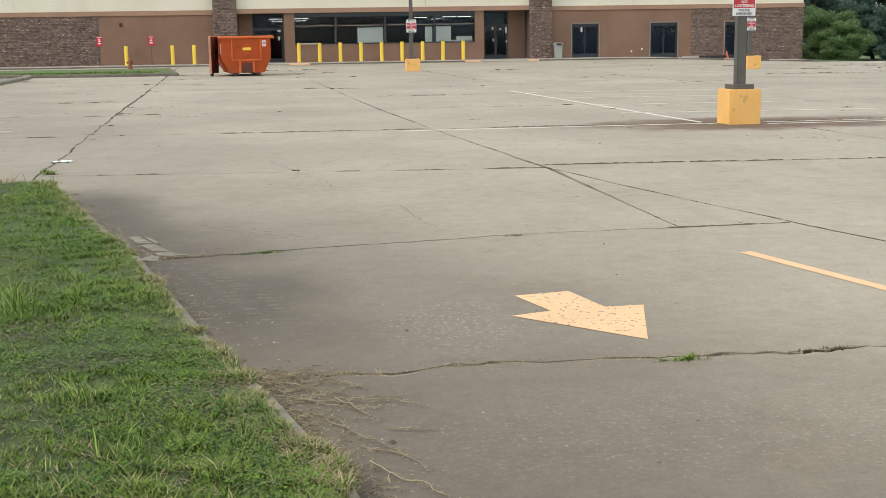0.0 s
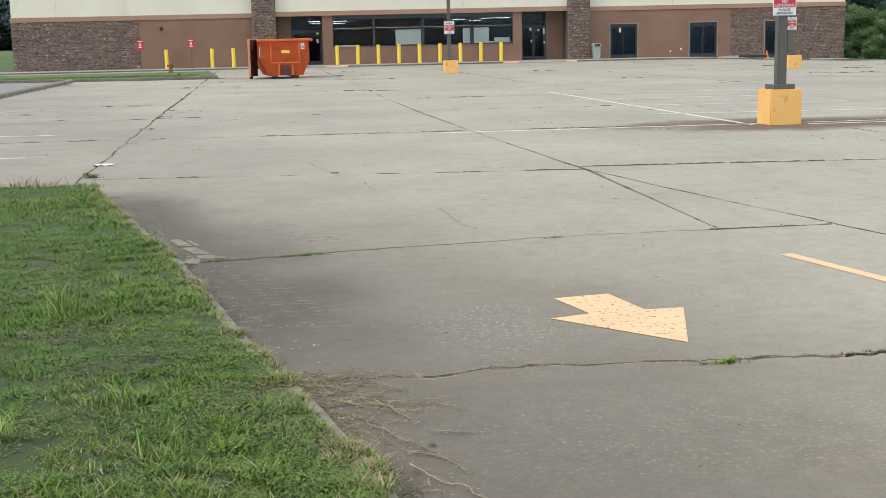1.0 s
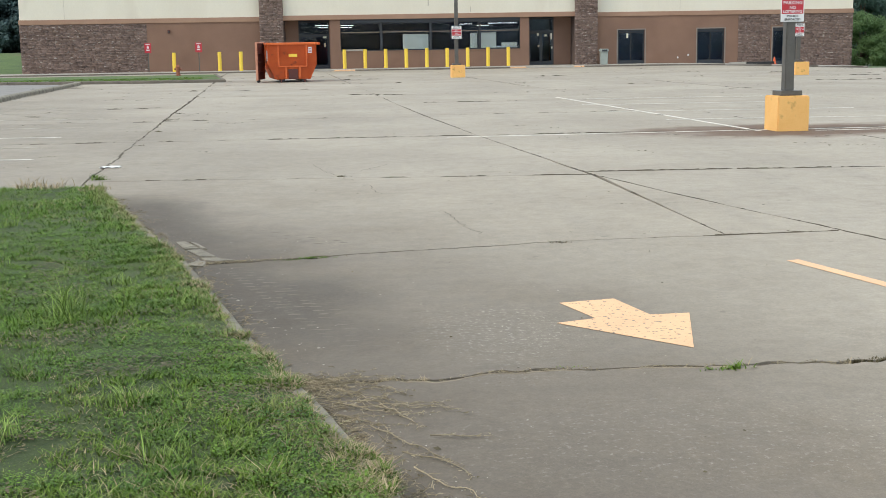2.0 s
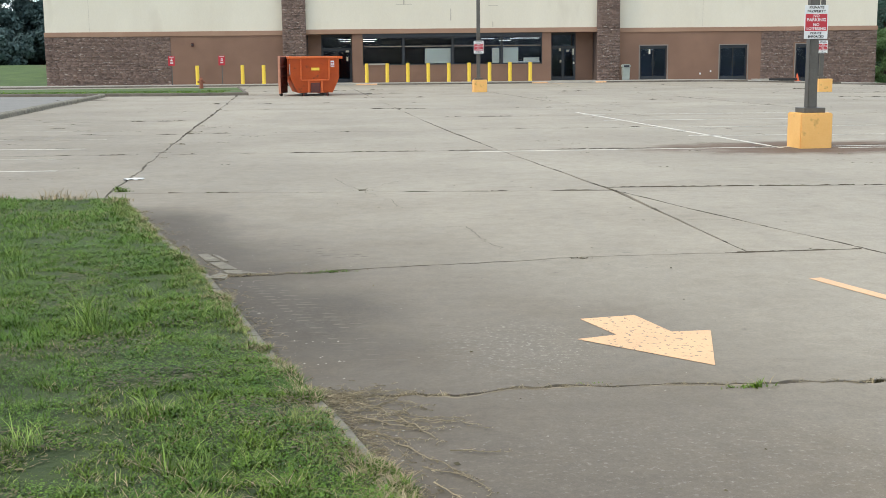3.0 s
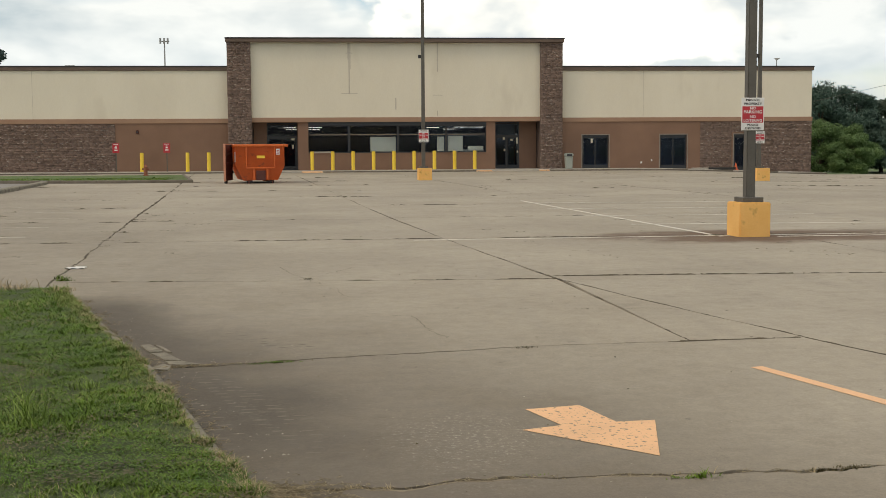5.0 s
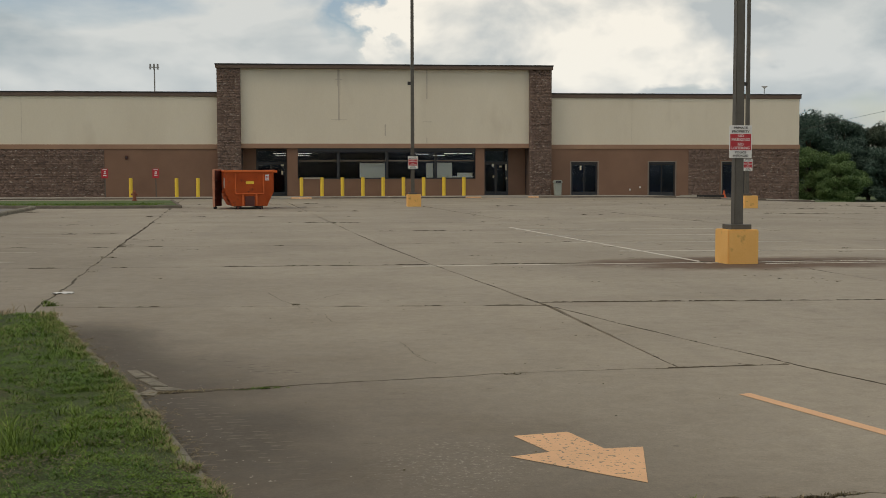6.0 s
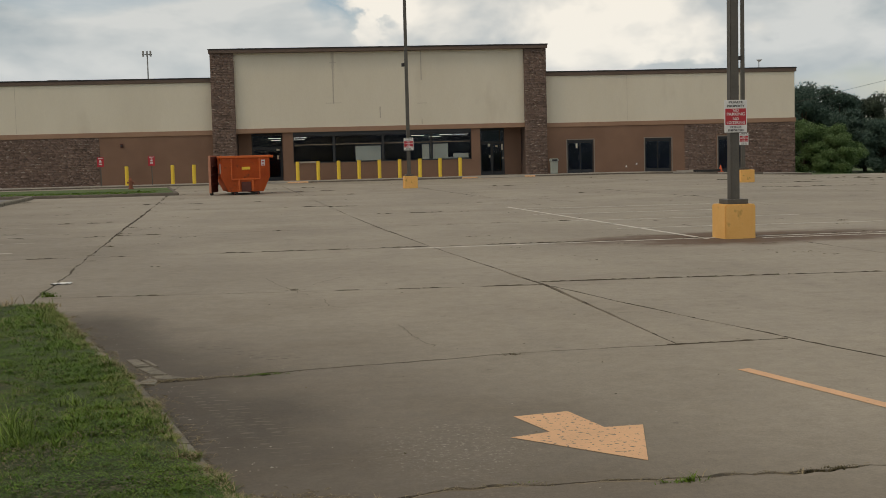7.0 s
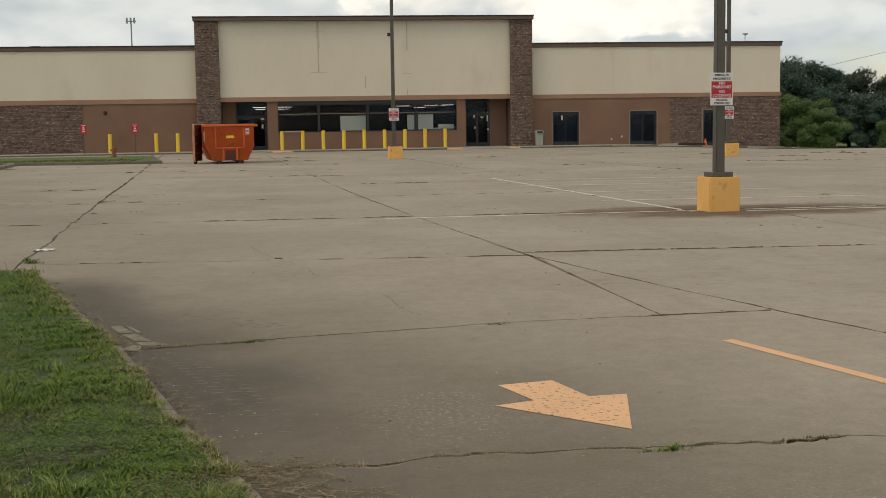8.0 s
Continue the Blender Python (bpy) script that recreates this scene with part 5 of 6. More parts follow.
# ---------------------------------------------------------------- trees
def tree(x, y, z, height, spread, leaf, mat, label, seed, clumps=34, per=260, low=0.12, name="tree"):
    """Tapered trunk, limbs to every clump, and a crown of many small leaves with gaps."""
    r = random.Random(seed)
    g = np.random.default_rng(seed)
    t = thing(name, (x, y, z), label, "tree")
    trunk = [(0.12 * math.sin(i * 1.3 + seed), 0.1 * math.cos(i * 1.7 + seed), height * 0.62 * i / 6 - 0.3) for i in range(7)]
    part("trunk", tube(trunk, 0.035 * height, 9, taper=0.3), M_BARK, t)
    limbs = bmesh.new()
    centres = []
    for i in range(clumps):
        a, h = r.uniform(0, 2 * math.pi), low + (0.97 - low) * (i + r.random()) / clumps
        reach = spread * math.sin(math.pi * min(1, 0.18 + 0.80 * (h - low) / (1 - low))) ** 0.6 * r.uniform(0.35, 1.0)
        c = Vector((reach * math.cos(a), reach * math.sin(a), h * height * r.uniform(0.93, 1.0)))
        centres.append((c, spread * r.uniform(0.20, 0.36)))
        start = Vector(trunk[min(6, max(1, int(h * 6)))])
        tube([start, (start + c) / 2 + Vector((0, 0, 0.05 * height)), c], 0.008 * height, 4, limbs, 0.3)
    part("limbs", limbs, M_BARK, t)
    verts, quads = [], []
    for c, rad in centres:
        n = per
        d = g.normal(size=(n, 3))
        d /= np.linalg.norm(d, axis=1)[:, None]
        p = np.array(c) + d * rad * (0.45 + 0.65 * g.random((n, 1))) * np.array([1, 1, 0.72])
        u = g.normal(size=(n, 3))
        u /= np.linalg.norm(u, axis=1)[:, None]
        w = np.cross(u, d + 0.3 * g.normal(size=(n, 3)))
        w /= np.linalg.norm(w, axis=1)[:, None] + 1e-6
        s = leaf * (0.55 + 0.8 * g.random((n, 1)))
        verts.append(np.stack([p - u * s, p + w * s * 0.45, p + u * s, p - w * s * 0.45], 1).reshape(-1, 3))
    verts = np.concatenate(verts)
    quads = np.arange(len(verts) // 4)[:, None] * 4 + np.array([[0, 1, 2, 3]])
    crown = new("crown", quick_mesh("crown", verts, quads, mat))
    crown.parent = t
    return t


DARK, OLIVE, LIGHT = "tall dense dark green broadleaf tree", "olive green broadleaf tree in a wooded edge", "light green leafy bush beside the store"
for i, (x, y, h, s, mat, label) in enumerate((
        (48.6, 118, 9.0, 4.2, M_TREE, DARK), (53.6, 121, 8.6, 3.8, M_TREE, DARK), (44.0, 122, 8.0, 4.0, M_TREE, DARK),
        (58.0, 124, 7.7, 3.8, M_TREE2, OLIVE), (63.0, 123, 7.6, 4.0, M_TREE2, OLIVE), (68.5, 126, 8.0, 4.2, M_TREE2, OLIVE), (51.0, 125, 7.5, 4.2, M_TREE, DARK),
        (56.0, 116, 5.2, 3.0, M_TREE, DARK))):
    tree(x, y, ground_height(x, y), h, s, 0.135, mat, label, 20 + i, 46, 760)
for i, (x, y, h, s) in enumerate(((42.6, 103, 4.7, 2.3), (46.3, 105, 4.5, 2.2), (44.3, 101, 3.4, 2.2), (54.6, 107, 3.6, 1.9))):
    tree(x, y, ground_height(x, y), h, s, 0.085, M_BUSH, LIGHT, 40 + i, 38, 820, 0.05)
# far left wood: its haze is carried by the leaf colour
for i, (x, y, h, s, mat) in enumerate(((-34.7, 125, 10.5, 3.7, M_HAZED), (-42.0, 121, 12.0, 5.0, M_HAZED), (-48.5, 123, 11.0, 4.8, M_HAZED), (-37.4, 117, 6.0, 3.4, M_HAZED),
                                       (-55.0, 122, 11.5, 5.0, M_TREE2), (-33.5, 124, 6.5, 3.6, M_HAZED), (-42.5, 116, 6.5, 3.8, M_HAZED), (-39.5, 119, 8.0, 4.2, M_HAZED),
                                       (-36.0, 114.5, 3.2, 3.0, M_HAZED), (-40.5, 114, 3.4, 3.0, M_HAZED), (-45.0, 114.5, 3.2, 3.0, M_HAZED), (-31.5, 120, 4.0, 3.0, M_HAZED))):
    tree(x, y, ground_height(x, y), h, s, 0.22, mat, OLIVE if mat is M_TREE2 else "dense tree in a far wood, haze blue in its leaf colour", 60 + i, 44, 420, 0.02)


# ---------------------------------------------------------------- markings on the concrete
def marking(name, points, mat, label, z=0.0025):
    bm = bmesh.new()
    bm.faces.new([bm.verts.new((x, y, z + fall(x, y))) for x, y in points])
    up = bmesh.ops.extrude_face_region(bm, geom=bm.faces[:])["geom"]
    bmesh.ops.translate(bm, vec=(0, 0, 0.0015), verts=[g for g in up if isinstance(g, bmesh.types.BMVert)])
    return tagged(new(name, finish(name, bm, mat)), label, "road marking")


def stripe(xa, ya, xb, yb, width, mat, label):
    d = Vector((xb - xa, yb - ya)).normalized()
    s = Vector((-d.y, d.x)) * width / 2
    marking("painted_line", [(xa + s.x, ya + s.y), (xa - s.x, ya - s.y), (xb - s.x, yb - s.y), (xb + s.x, yb + s.y)], mat, label)


marking("painted_arrow", [(1.14, 7.19), (1.49, 7.27), (1.61, 6.80), (1.845, 6.82), (1.655, 6.02), (1.04, 6.66), (1.28, 6.75)], M_STRIPE,
        "worn yellow direction arrow painted on concrete")
stripe(3.02, 8.40, 4.25, 4.25, 0.10, M_LANE, "yellow painted lane line on concrete")
WHITE = "worn white parking stripe on concrete"
stripe(5.44, 35.04, 6.76, 20.62, 0.10, M_LINE, WHITE)
stripe(1.34, 20.62, 10.3, 20.95, 0.10, M_LINE, WHITE)
stripe(7.7, 20.45, 14.0, 20.6, 0.10, M_LINE, WHITE)
stripe(6.0, 24.1, 11.5, 23.8, 0.10, M_LINE, WHITE)
stripe(9.2, 76.0, 11.2, 73.6, 0.12, M_STRIPE, "yellow painted hatch before the doors")
stripe(9.4, 76.05, 13.6, 76.05, 0.12, M_STRIPE, "yellow painted edge before the doors")
stripe(-2.2, 76.05, 0.2, 75.6, 0.14, M_STRIPE, "yellow painted edge before the storefront")
for y in (27.2, 30.4, 33.6):
    stripe(5.4, y, 11.0, y - 0.25, 0.10, M_LINE, WHITE)
FAINT = "almost worn-off white parking stripe on concrete"
for y, mat, label in ((18.0, M_LINE, WHITE), (20.2, M_FAINT, FAINT), (22.5, M_LINE, WHITE), (25.2, M_FAINT, FAINT), (28.3, M_FAINT, FAINT), (31.0, M_FAINT, FAINT), (33.7, M_FAINT, FAINT)):
    stripe(-10.6, y + 0.3, -5.2 - 0.085 * (y - 18) if y > 19 else -4.9, y, 0.10, mat, label)


# ---------------------------------------------------------------- litter and dry runners
def litter():
    bm = bmesh.new()
    bmesh.ops.create_grid(bm, x_segments=8, y_segments=5, size=0.5)
    for v in bm.verts:
        v.co = Vector((v.co.x * 0.26, v.co.y * 0.16, 0.014 + 0.022 * noise.noise(v.co * 5)))
    bmesh.ops.solidify(bm, geom=bm.faces[:], thickness=0.004)
    t = thing("paper_litter", (-3.47, 16.5, 0.0), "crumpled white paper litter on the concrete", "litter")
    part("sheet", bm, M_WHITE, t)


litter()


def runners():
    """Dead grass runners that crept from the kerb out over the concrete, knotted with curled leaves."""
    r = random.Random(8)
    bm = bmesh.new()

    def scrap(x, y, z, reach, thick):
        a, k = r.uniform(0, 2 * math.pi), r.uniform(0.4, 1.0) * reach
        bend = r.uniform(-0.9, 0.9)
        tube([(x, y, z), (x + 0.5 * k * math.cos(a), y + 0.5 * k * math.sin(a), z + 0.35 * k * r.random()),
              (x + k * math.cos(a + bend), y + k * math.sin(a + bend), z + 0.2 * k * r.random())], thick, 3, bm, 0.4)

    def strand(x, y, heading, steps, wander, thick):
        a, pts = radians(heading), []
        for i in range(steps):
            pts.append((x, y, 0.008 + 0.010 * r.random()))
            a += radians(r.uniform(-wander, wander) - 0.08 * (math.degrees(a) - heading))
            x, y = x + 0.042 * math.cos(a), y + 0.042 * math.sin(a)
            for _ in range(3):
                scrap(x + r.gauss(0, 0.008), y + r.gauss(0, 0.008), 0.008, 0.030, 0.0019)
        tube(pts, thick, 4, bm, 0.55)

    # the mat under the near crack
    for y, heading, steps in ((5.66, -2, 8), (5.6, -10, 10), (5.56, 2, 12), (5.5, -6, 16), (5.46, 0, 14), (5.4, -12, 17), (5.36, -3, 16), (5.3, -8, 13), (5.26, -18, 18),
                              (5.2, -4, 14), (5.14, -10, 11), (5.08, -24, 13), (5.02, -2, 9), (4.94, -30, 8)):
        strand(kerb_x(y) + 0.06, y, heading + r.uniform(-14, 14), steps, 32, 0.0019)
    # two long stems that curl back and run beside the kerb
    strand(0.02, 5.18, -58, 9, 30, 0.0036)
    strand(-0.02, 4.86, -48, 14, 26, 0.0036)
    strand(0.10, 4.52, -38, 10, 26, 0.0034)
    strand(0.14, 4.34, -52, 12, 26, 0.0034)
    strand(0.22, 4.72, -14, 6, 30, 0.0030)
    for _ in range(900):
        y = r.gauss(5.55, 0.09) if r.random() < 0.5 else r.uniform(4.0, 5.6)
        x = kerb_x(y) + 0.03 + abs(r.gauss(0, 0.17 if y > 5.0 else 0.08))
        scrap(x, y, 0.005, 0.05, 0.0024)
    for _ in range(260):   # straw washed into the near crack
        x = r.uniform(-0.2, 2.9)
        if noise.noise((x * 3, 2, 2)) < -0.05:
            continue
        scrap(x, 5.68 + wiggle(x, 5.68, 0.12) + r.gauss(0, 0.010), 0.003, 0.04, 0.002)
    for _ in range(900):   # straw along the foot of the kerb and on the second joint
        y = 3.6 + 9.6 * r.random()
        x = kerb_x(y) + 0.02 + abs(r.gauss(0, 0.04)) + (0.12 if noise.noise((y * 1.9, 5, 5)) > 0.05 else 0) * r.random()
        scrap(x, y, 0.004, 0.04, 0.0022)
    for _ in range(160):
        x = -1.3 + abs(r.gauss(0, 0.28))
        scrap(x, 9.49 + 0.223 * (x - 1.5) + r.gauss(0, 0.02), 0.004, 0.045, 0.0026)
    tagged(new("dry_runners", finish("dry_runners", bm, M_RUNNER)), "dead straw-coloured grass runners lying on the concrete", "dry grass", kind="stuff")


runners()


def broken_patch():
    """A broken, paler piece of apron by the kerb."""
    t = thing("concrete_fragment", (0, 0, 0), "broken pale concrete apron beside the kerb", "concrete patch")
    for ring in ([(-1.60, 9.92), (-1.52, 9.95), (-1.36, 9.58), (-1.47, 9.55)], [(-1.45, 9.50), (-1.34, 9.53), (-1.17, 9.16), (-1.30, 9.18)],
                 [(-1.49, 9.93), (-1.42, 9.86), (-1.29, 9.54), (-1.33, 9.56)], [(-1.29, 9.13), (-1.15, 9.11), (-1.00, 8.98), (-1.14, 8.95), (-1.24, 9.0)],
                 [(-1.29, 9.02), (-1.21, 8.93), (-1.22, 8.76), (-1.37, 8.82)]):
        part("fragment", prism(ring, -0.01, 0.010, 0.004), M_KERB, t)


broken_patch()


def tread_marks():
    """Dried mud pressed by tyre lugs: rows of short bars across the wheel's way."""
    r = random.Random(12)
    bm = bmesh.new()
    for (xa, ya), (xb, yb), wide, gone in (((-1.06, 8.72), (-0.12, 6.22), 0.15, 0.12), ((-0.86, 8.62), (0.06, 6.20), 0.12, 0.45), ((-1.06, 7.75), (-0.56, 6.46), 0.13, 0.12),
                                           ((-0.98, 10.5), (-0.30, 9.62), 0.30, 0.15), ((-1.12, 7.25), (-0.66, 6.2), 0.10, 0.35)):
        n = int((ya - yb) / 0.10)
        for i in range(n):
            if r.random() < gone:
                continue
            f = (i + 0.3 * r.random()) / n
            x0, y0 = xa + (xb - xa) * f, ya + (yb - ya) * f
            full = wide * r.uniform(0.7, 1.05)
            u = -full / 2
            while u < full / 2:
                k = r.uniform(0.07, 0.15)
                w = r.uniform(0.016, 0.026)
                cx, cy = x0 + u + k / 2, y0 + 0.10 * u + r.gauss(0, 0.003)
                ring = [(cx + 0.55 * k * math.cos(q) * r.uniform(0.8, 1.1), cy + w * math.sin(q) * r.uniform(0.6, 1.2)) for q in (2 * math.pi * j / 8 for j in range(8))]
                low = [bm.verts.new((a, b, -0.001)) for a, b in ring]
                tip = bm.verts.new((cx, cy, r.uniform(0.0015, 0.003)))
                for j in range(8):
                    bm.faces.new((low[j], low[(j + 1) % 8], tip))
                u += k * r.uniform(0.9, 1.3)
    tagged(new("tyre_mud", finish("tyre_mud", bm, M_MUD)), "dried pale mud in tyre tread bars on concrete", "mud", kind="stuff")


tread_marks()


def leaf_scraps():
    """Dark scraps: single leaves close by, and swept-up drifts of dirt and dead weeds over the far lot."""
    r = random.Random(5)
    bm = bmesh.new()

    def flake(x, y, s):
        a = r.uniform(0, 6.28)
        pts = [(x + s * math.cos(a + k * 1.57) * (1.5 if k % 2 else 0.8), y + s * math.sin(a + k * 1.57), fall(x, y) + 0.003 + (0.008 + 0.1 * s) * r.random()) for k in range(4)]
        bm.faces.new([bm.verts.new(p) for p in pts])

    for _ in range(80):
        y = 4.2 + 40 * r.random() ** 1.6
        x = r.uniform(-0.1 * y, 0.33 * y) + 0.4
        if y < 15 and x < kerb_x(y) + 0.15:
            continue
        flake(x, y, r.uniform(0.003, 0.010) * (1 + y / 16))
    for _ in range(150):
        y = r.uniform(16, 62)
        x = r.uniform(0.12 * y, 0.48 * y) if r.random() < 0.6 else r.uniform(-0.36 * y, -0.1 * y)
        if x < -9 - 0.06 * y:
            continue
        across, reach = r.uniform(-0.12, 0.12), r.uniform(0.1, 0.5)
        for _ in range(r.randint(3, 9)):
            u = r.uniform(-reach, reach)
            flake(x + u, y + across * u + r.gauss(0, 0.05), r.uniform(0.012, 0.035) * (0.6 + y / 60))
    tagged(new("leaf_scraps", finish("leaf_scraps", bm, M_WEED)), "small dark scraps of leaf and dirt on the concrete", "debris", kind="stuff")


leaf_scraps()


def pale_grit():
    """Chips of pale stone and mortar strewn over the slabs."""
    r = random.Random(23)
    bm = bmesh.new()
    for i in range(420):
        y = r.uniform(3.8, 12.0)
        x = kerb_x(y) + 0.12 + (abs(r.gauss(0, 0.12)) if i < 150 else r.uniform(0, 4.5))
        s = r.uniform(0.002, 0.0065) * (1.6 if r.random() < 0.08 else 1)
        a = r.uniform(0, 6.28)
        low = [bm.verts.new((x + s * math.cos(a + k * 1.57) * r.uniform(0.7, 1.6), y + s * math.sin(a + k * 1.57), 0.0)) for k in range(4)]
        tip = bm.verts.new((x, y, 0.7 * s))
        for k in range(4):
            bm.faces.new((low[k], low[(k + 1) % 4], tip))
    tagged(new("pale_grit", finish("pale_grit", bm, M_CHIP)), "small pale stone chips strewn on the concrete", "debris", kind="stuff")


pale_grit()

# ---------------------------------------------------------------- the slabs themselves
ROW_LINES = [LOT_NEAR, -2.0, 5.68, 9.66, 14.55, 20.95, 27.0, 33.0, 39.0, 45.0, 51.0, 57.0, 63.0, 69.5, 76.3]
ROW_WANDER = [0.0, 0.02, 0.12, 0.05, 0.02, 0.02, 0.03, 0.03, 0.03, 0.03, 0.03, 0.03, 0.03, 0.03, 0.0]
FORK = [(2.71, 14.15), (3.88, 9.66), (4.23, 8.58), (5.15, 5.74)]   # the crack that cuts across two rows
BEND = (1.5, 9.49)                                                 # where the second cross joint bends


def joint_corner(i, k, right):
    """The corner of column k on cross joint i, at its left or right side."""
    y = ROW_LINES[i]
    x = at_column(k + right, y)
    if i == 3 and k + right <= 1:
        return (2.90, 9.60) if k + right == 1 else (x, 9.49 + 0.223 * (x - 1.5))
    if i == 4:
        y = {0: (14.80, 14.33), 1: (14.66, 14.40)}.get(k, (14.55, 14.55))[right]
    if i > 5:
        y += 0.35 * math.sin(1.7 * k + i)
    return (x, y)


JOINTS = []


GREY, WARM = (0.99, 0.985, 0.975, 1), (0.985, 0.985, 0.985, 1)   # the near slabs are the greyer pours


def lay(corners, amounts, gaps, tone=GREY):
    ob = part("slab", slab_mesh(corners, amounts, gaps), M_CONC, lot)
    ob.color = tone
    for k in range(len(corners)):
        JOINTS.append((corners[k], corners[(k + 1) % len(corners)], amounts[k]))


def pave():
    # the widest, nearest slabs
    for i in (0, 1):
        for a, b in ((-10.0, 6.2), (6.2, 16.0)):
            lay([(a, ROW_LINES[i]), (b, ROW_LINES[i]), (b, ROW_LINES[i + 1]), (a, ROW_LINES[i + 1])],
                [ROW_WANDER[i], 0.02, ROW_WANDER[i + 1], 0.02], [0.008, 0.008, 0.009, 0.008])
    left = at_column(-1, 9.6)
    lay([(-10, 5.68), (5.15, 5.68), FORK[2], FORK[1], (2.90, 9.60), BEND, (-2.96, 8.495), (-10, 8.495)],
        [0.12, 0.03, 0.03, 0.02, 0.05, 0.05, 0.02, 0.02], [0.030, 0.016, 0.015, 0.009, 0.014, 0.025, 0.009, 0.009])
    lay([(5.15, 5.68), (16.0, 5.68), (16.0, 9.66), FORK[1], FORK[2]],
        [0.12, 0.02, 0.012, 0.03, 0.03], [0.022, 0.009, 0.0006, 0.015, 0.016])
    for i in range(3, len(ROW_LINES) - 1):
        gap = min(0.016, 0.006 + 0.0005 * ROW_LINES[i])
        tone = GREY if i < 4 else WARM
        for k in range(-5, 10):
            a, b, c, d = joint_corner(i, k, 0), joint_corner(i, k, 1), joint_corner(i + 1, k, 1), joint_corner(i + 1, k, 0)
            w0, w1 = ROW_WANDER[i], ROW_WANDER[i + 1]
            if i == 3 and k == 1:
                lay([a, FORK[1], FORK[0]], [0.02, 0.03, 0.02], [0.008, 0.013, 0.009])
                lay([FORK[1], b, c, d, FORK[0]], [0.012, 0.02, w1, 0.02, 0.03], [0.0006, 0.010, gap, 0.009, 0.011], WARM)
            elif i == 3 and k == 0:
                lay([a, BEND, b, c, d], [0.05, 0.05, 0.02, w1, 0.045], [0.016, 0.012, 0.007, gap, 0.007])
            else:
                side = 0.005 + 0.00015 * ROW_LINES[i]
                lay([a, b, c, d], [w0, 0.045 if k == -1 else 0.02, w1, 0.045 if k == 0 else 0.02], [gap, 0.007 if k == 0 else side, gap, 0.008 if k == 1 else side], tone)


pave()


def joint_fill():
    """Dirt and dead weeds that stand a little proud of the joints, in broken runs."""
    r = random.Random(17)
    verts, tris = [], []
    for (x0, y0), (x1, y1), amount in JOINTS:
        length = math.hypot(x1 - x0, y1 - y0)
        d = Vector(((x1 - x0) / length, (y1 - y0) / length))
        if amount == 0.012 or y0 > 66 or max(y0, y1) < 3 or min(x0, x1) < -26 or max(x0, x1) > 40:
            continue
        inward = Vector((-d.y, d.x))
        fixed = inward if (inward.y > 0 if abs(inward.y) > abs(inward.x) else inward.x > 0) else -inward
        step = 0.035 + 0.0016 * y0
        last = None
        for i in range(int(length / step) + 1):
            x, y = x0 + d.x * step * i, y0 + d.y * step * i
            strong = (2.8 < x < 3.95 and 9.4 < y < 9.85) or (13.8 < y < 15.2 and x > 2.9 and abs(d.y) < 0.5) or (amount == 0.03 and 8.0 < y < 14.5)
            weedy = amount == 0.045
            level = (0.25 if strong else 0.2 if weedy else 0) + noise.noise((x * 0.5, y * 0.5, 21.0)) + 0.9 * noise.noise((x * 2.6, y * 2.6, 2.0)) - (-0.4 if amount == 0.03 and y < 12.5 else -0.2 if amount == 0.03 and y < 14.5 else 0.3 if abs(d.y) > 0.5 and 2.5 < x < 3.1 and y < 14 else -0.12 if abs(d.y) > 0.5 and 0.6 < x < 3.1 and 13 < y < 32 else 0.12 if y < 7 else (-0.4 if x < 1.3 else 0.15) if y < 10.2 else -0.35 if 13.8 < y < 15.2 and x > 2.9 and abs(d.y) < 0.5 else -0.15 if 12 < y < 22 and abs(d.y) < 0.5 else 0.02 if 12 < y < 22 else 0.36 if y > 12 and abs(d.y) < 0.5 else 0.16 if y > 12 else -0.12)
            if level < 0 or r.random() < 0.13 or (y < 15.2 and x < kerb_x(y) + 0.1):
                last = None
                continue
            c = Vector((x, y)) + fixed * wiggle(x, y, amount)
            h = min(1, 3 * level) * (0.003 + 0.00036 * y) * r.uniform(0.05, 1.7)
            w = (0.0055 + 0.0004 * y) * r.uniform(0.5, 1.5)
            if abs(d.y) > 0.5:
                h, w = (0.8 * h, 1.6 * w) if weedy else (0.5 * h, 0.55 * w)
            if strong:
                h = 1.1 * h + 0.001
            z = fall(x, y)
            k = len(verts)
            verts += [(c.x - inward.x * w, c.y - inward.y * w, z - 0.003), (c.x, c.y, z + h), (c.x + inward.x * w, c.y + inward.y * w, z - 0.003)]
            if last is not None:
                tris += [(last, k, k + 1), (last, k + 1, last + 1), (last + 1, k + 1, k + 2), (last + 1, k + 2, last + 2)]
            last = k
    tagged(new("joint_debris", quick_mesh("joint_debris", verts, tris, M_JOINT)), "dark dirt and dead weeds standing in the joints", "debris", kind="stuff")


joint_fill()


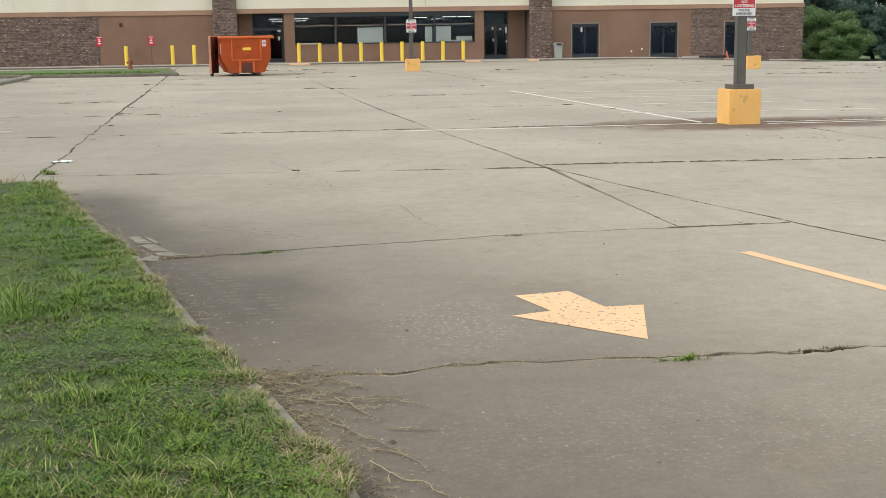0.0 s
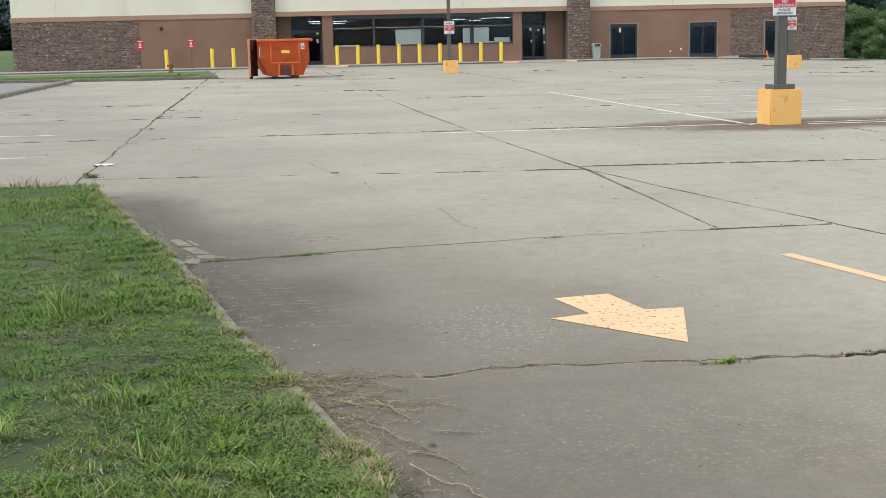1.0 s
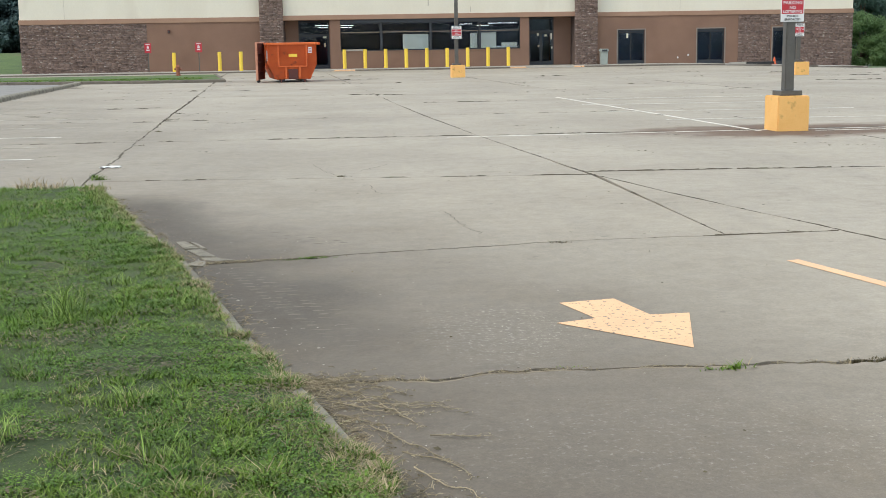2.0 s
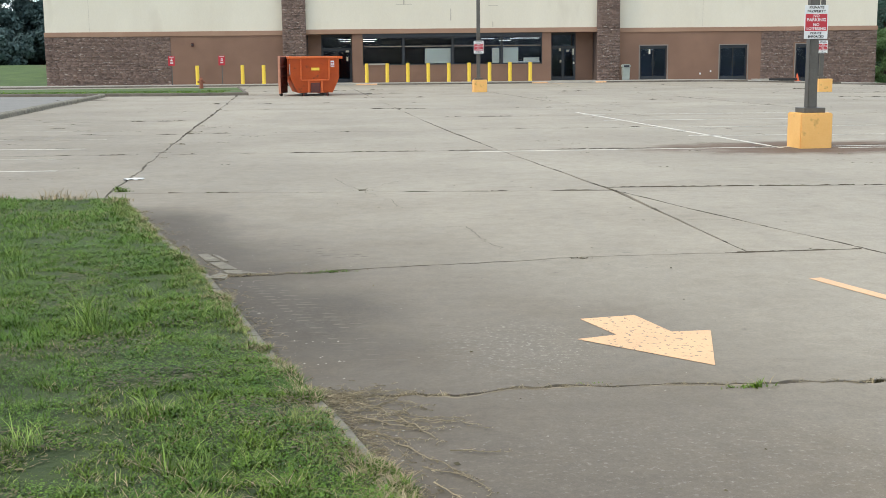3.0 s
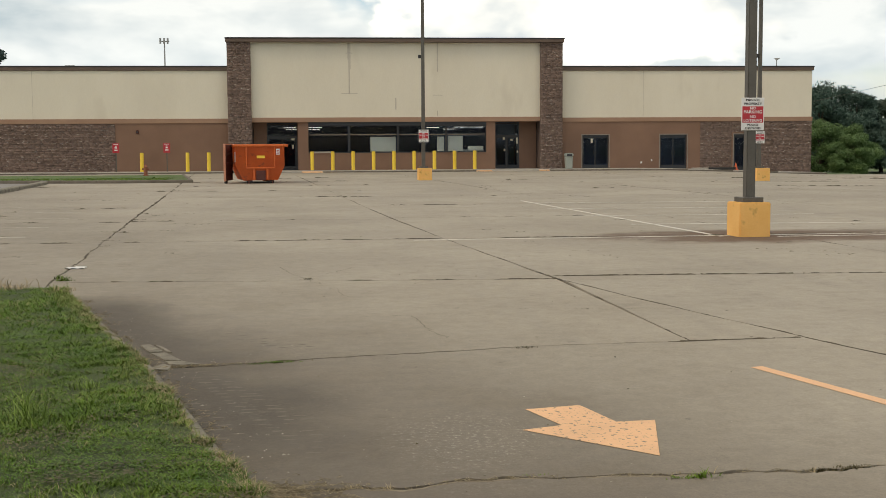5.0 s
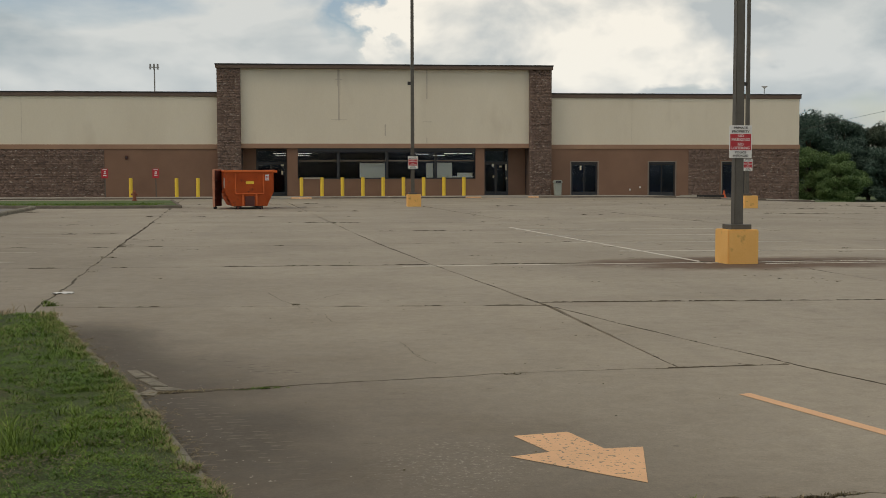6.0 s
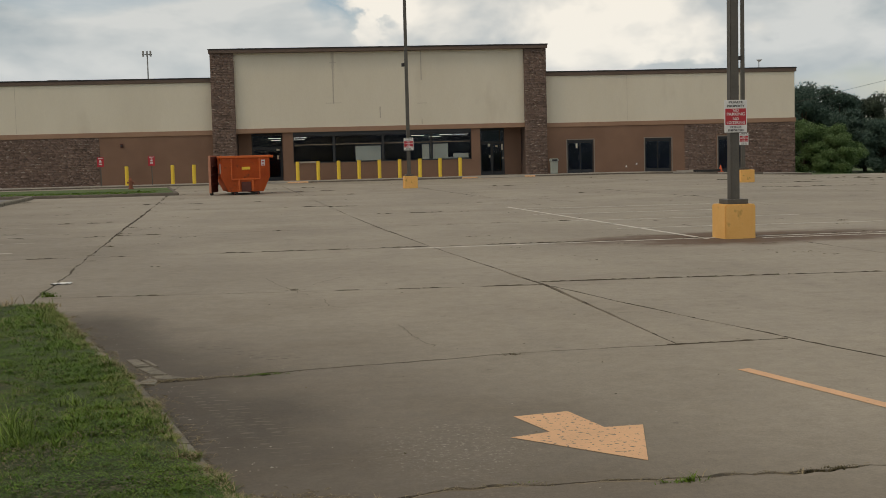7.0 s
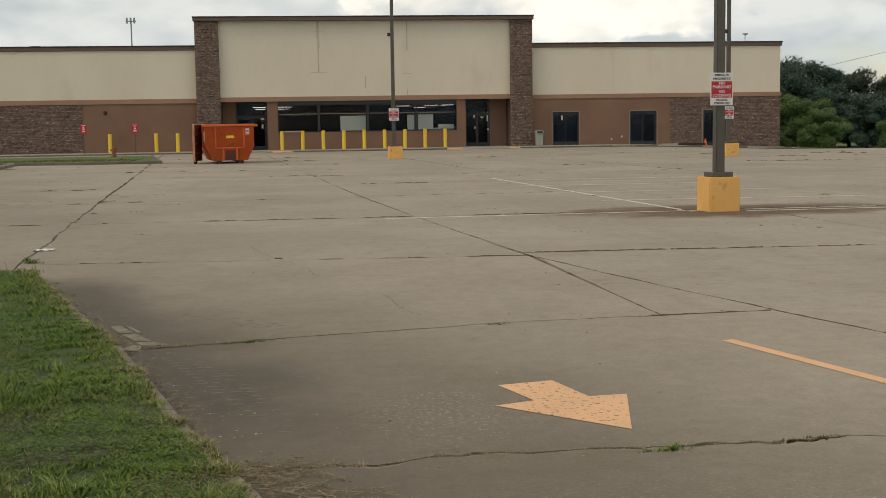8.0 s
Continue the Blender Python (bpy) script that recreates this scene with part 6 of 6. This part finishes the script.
def crack_lip():
    """Pale broken edge and dry grass along the widest crack."""
    r = random.Random(44)
    verts, faces, last = [], [], None
    for i in range(130):
        x = 0.12 + 0.016 * i
        y = 5.68 + wiggle(x, 5.68, 0.12) - 0.0095
        level = 0.25 + 1.3 * noise.noise((x * 2.3, 4.0, 9.0)) - 0.5 * max(0.0, x - 1.2)
        if level < 0:
            last = None
            continue
        w = (0.008 + 0.018 * min(1.0, level)) * r.uniform(0.6, 1.2)
        k = len(verts)
        verts += [(x, y + 0.003, -0.006), (x, y - 0.2 * w, 0.0035), (x, y - 0.7 * w, 0.0025), (x, y - w, -0.001)]
        if last is not None:
            faces += [(last + j, last + j + 1, k + j + 1, k + j) for j in range(3)]
        last = k
    tagged(new("crack_edge", quick_mesh("crack_edge", verts, faces, M_LIP)), "pale broken concrete edge along a crack", "crack edge", kind="stuff")
    x = np.concatenate([0.05 + 2.6 * rng.random(110) ** 1.4, -0.25 + 0.5 * rng.random(200)])
    roots = np.array([(a, 5.68 + wiggle(a, 5.68, 0.12) + 0.03 * rng.random() - 0.01, -0.012) for a in x if noise.noise((a * 3.1, 1.0, 3.0)) > -0.15])
    blades("crack_straw", roots, 0.026, 0.004, 1.6, M_STRAW, "dry grass lying in a wide crack")


crack_lip()


def crazing():
    """Fine cracks that wander across single slabs, broken into runs."""
    r = random.Random(31)
    bm = bmesh.new()
    ways = (((-0.79, 16.5), (-0.62, 15.6), (-0.36, 14.69), (-0.1, 14.0), (0.02, 13.5), (0.15, 12.8)), ((0.36, 11.5), (0.72, 11.38), (0.80, 10.5), (0.99, 9.7)),
            ((1.62, 11.78), (1.98, 11.70)), ((2.34, 11.68), (2.72, 11.60), (3.05, 11.62), (3.42, 11.48)), ((5.92, 14.4), (5.97, 14.08), (6.18, 13.44), (6.45, 12.83), (6.8, 11.9)),
            ((-3.2, 25.2), (-2.4, 26.1)), ((5.2, 20.3), (5.5, 19.6), (5.77, 18.9)), ((-0.4, 14.72), (0.3, 16.2)), ((0.22, 7.1), (0.34, 7.05)), ((-0.55, 6.98), (-0.28, 6.86)),
            ((4.6, 17.3), (5.9, 17.7)), ((6.6, 25.2), (8.2, 24.9)), ((8.6, 26.6), (10.6, 26.0)), ((-6.4, 17.0), (-3.7, 17.2)), ((8.0, 18.4), (9.6, 17.9)))
    for way in ways:
        last, gone = None, 0
        for (xa, ya), (xb, yb) in zip(way, way[1:]):
            d = Vector((xb - xa, yb - ya))
            n = max(3, int(d.length / (0.03 + 0.004 * ya)))
            side = Vector((-d.y, d.x)).normalized()
            for i in range(n):
                if gone or r.random() < 0.07:
                    gone = gone - 1 if gone else r.randint(1, 3)
                    last = None
                    continue
                p = Vector((xa, ya)) + d * (i / n) + side * r.gauss(0, 0.006 + 0.0008 * ya)
                w = (0.0006 + 0.00018 * ya) * r.uniform(0.5, 1.4)
                pair = [bm.verts.new((p.x + side.x * w, p.y + side.y * w, 0.0022)), bm.verts.new((p.x - side.x * w, p.y - side.y * w, 0.0022))]
                if last:
                    bm.faces.new((last[0], last[1], pair[1], pair[0]))
                last = pair
    tagged(new("hairline_cracks", finish("hairline_cracks", bm, M_JOINT)), "fine dark cracks wandering across the concrete", "cracks", kind="stuff")


crazing()
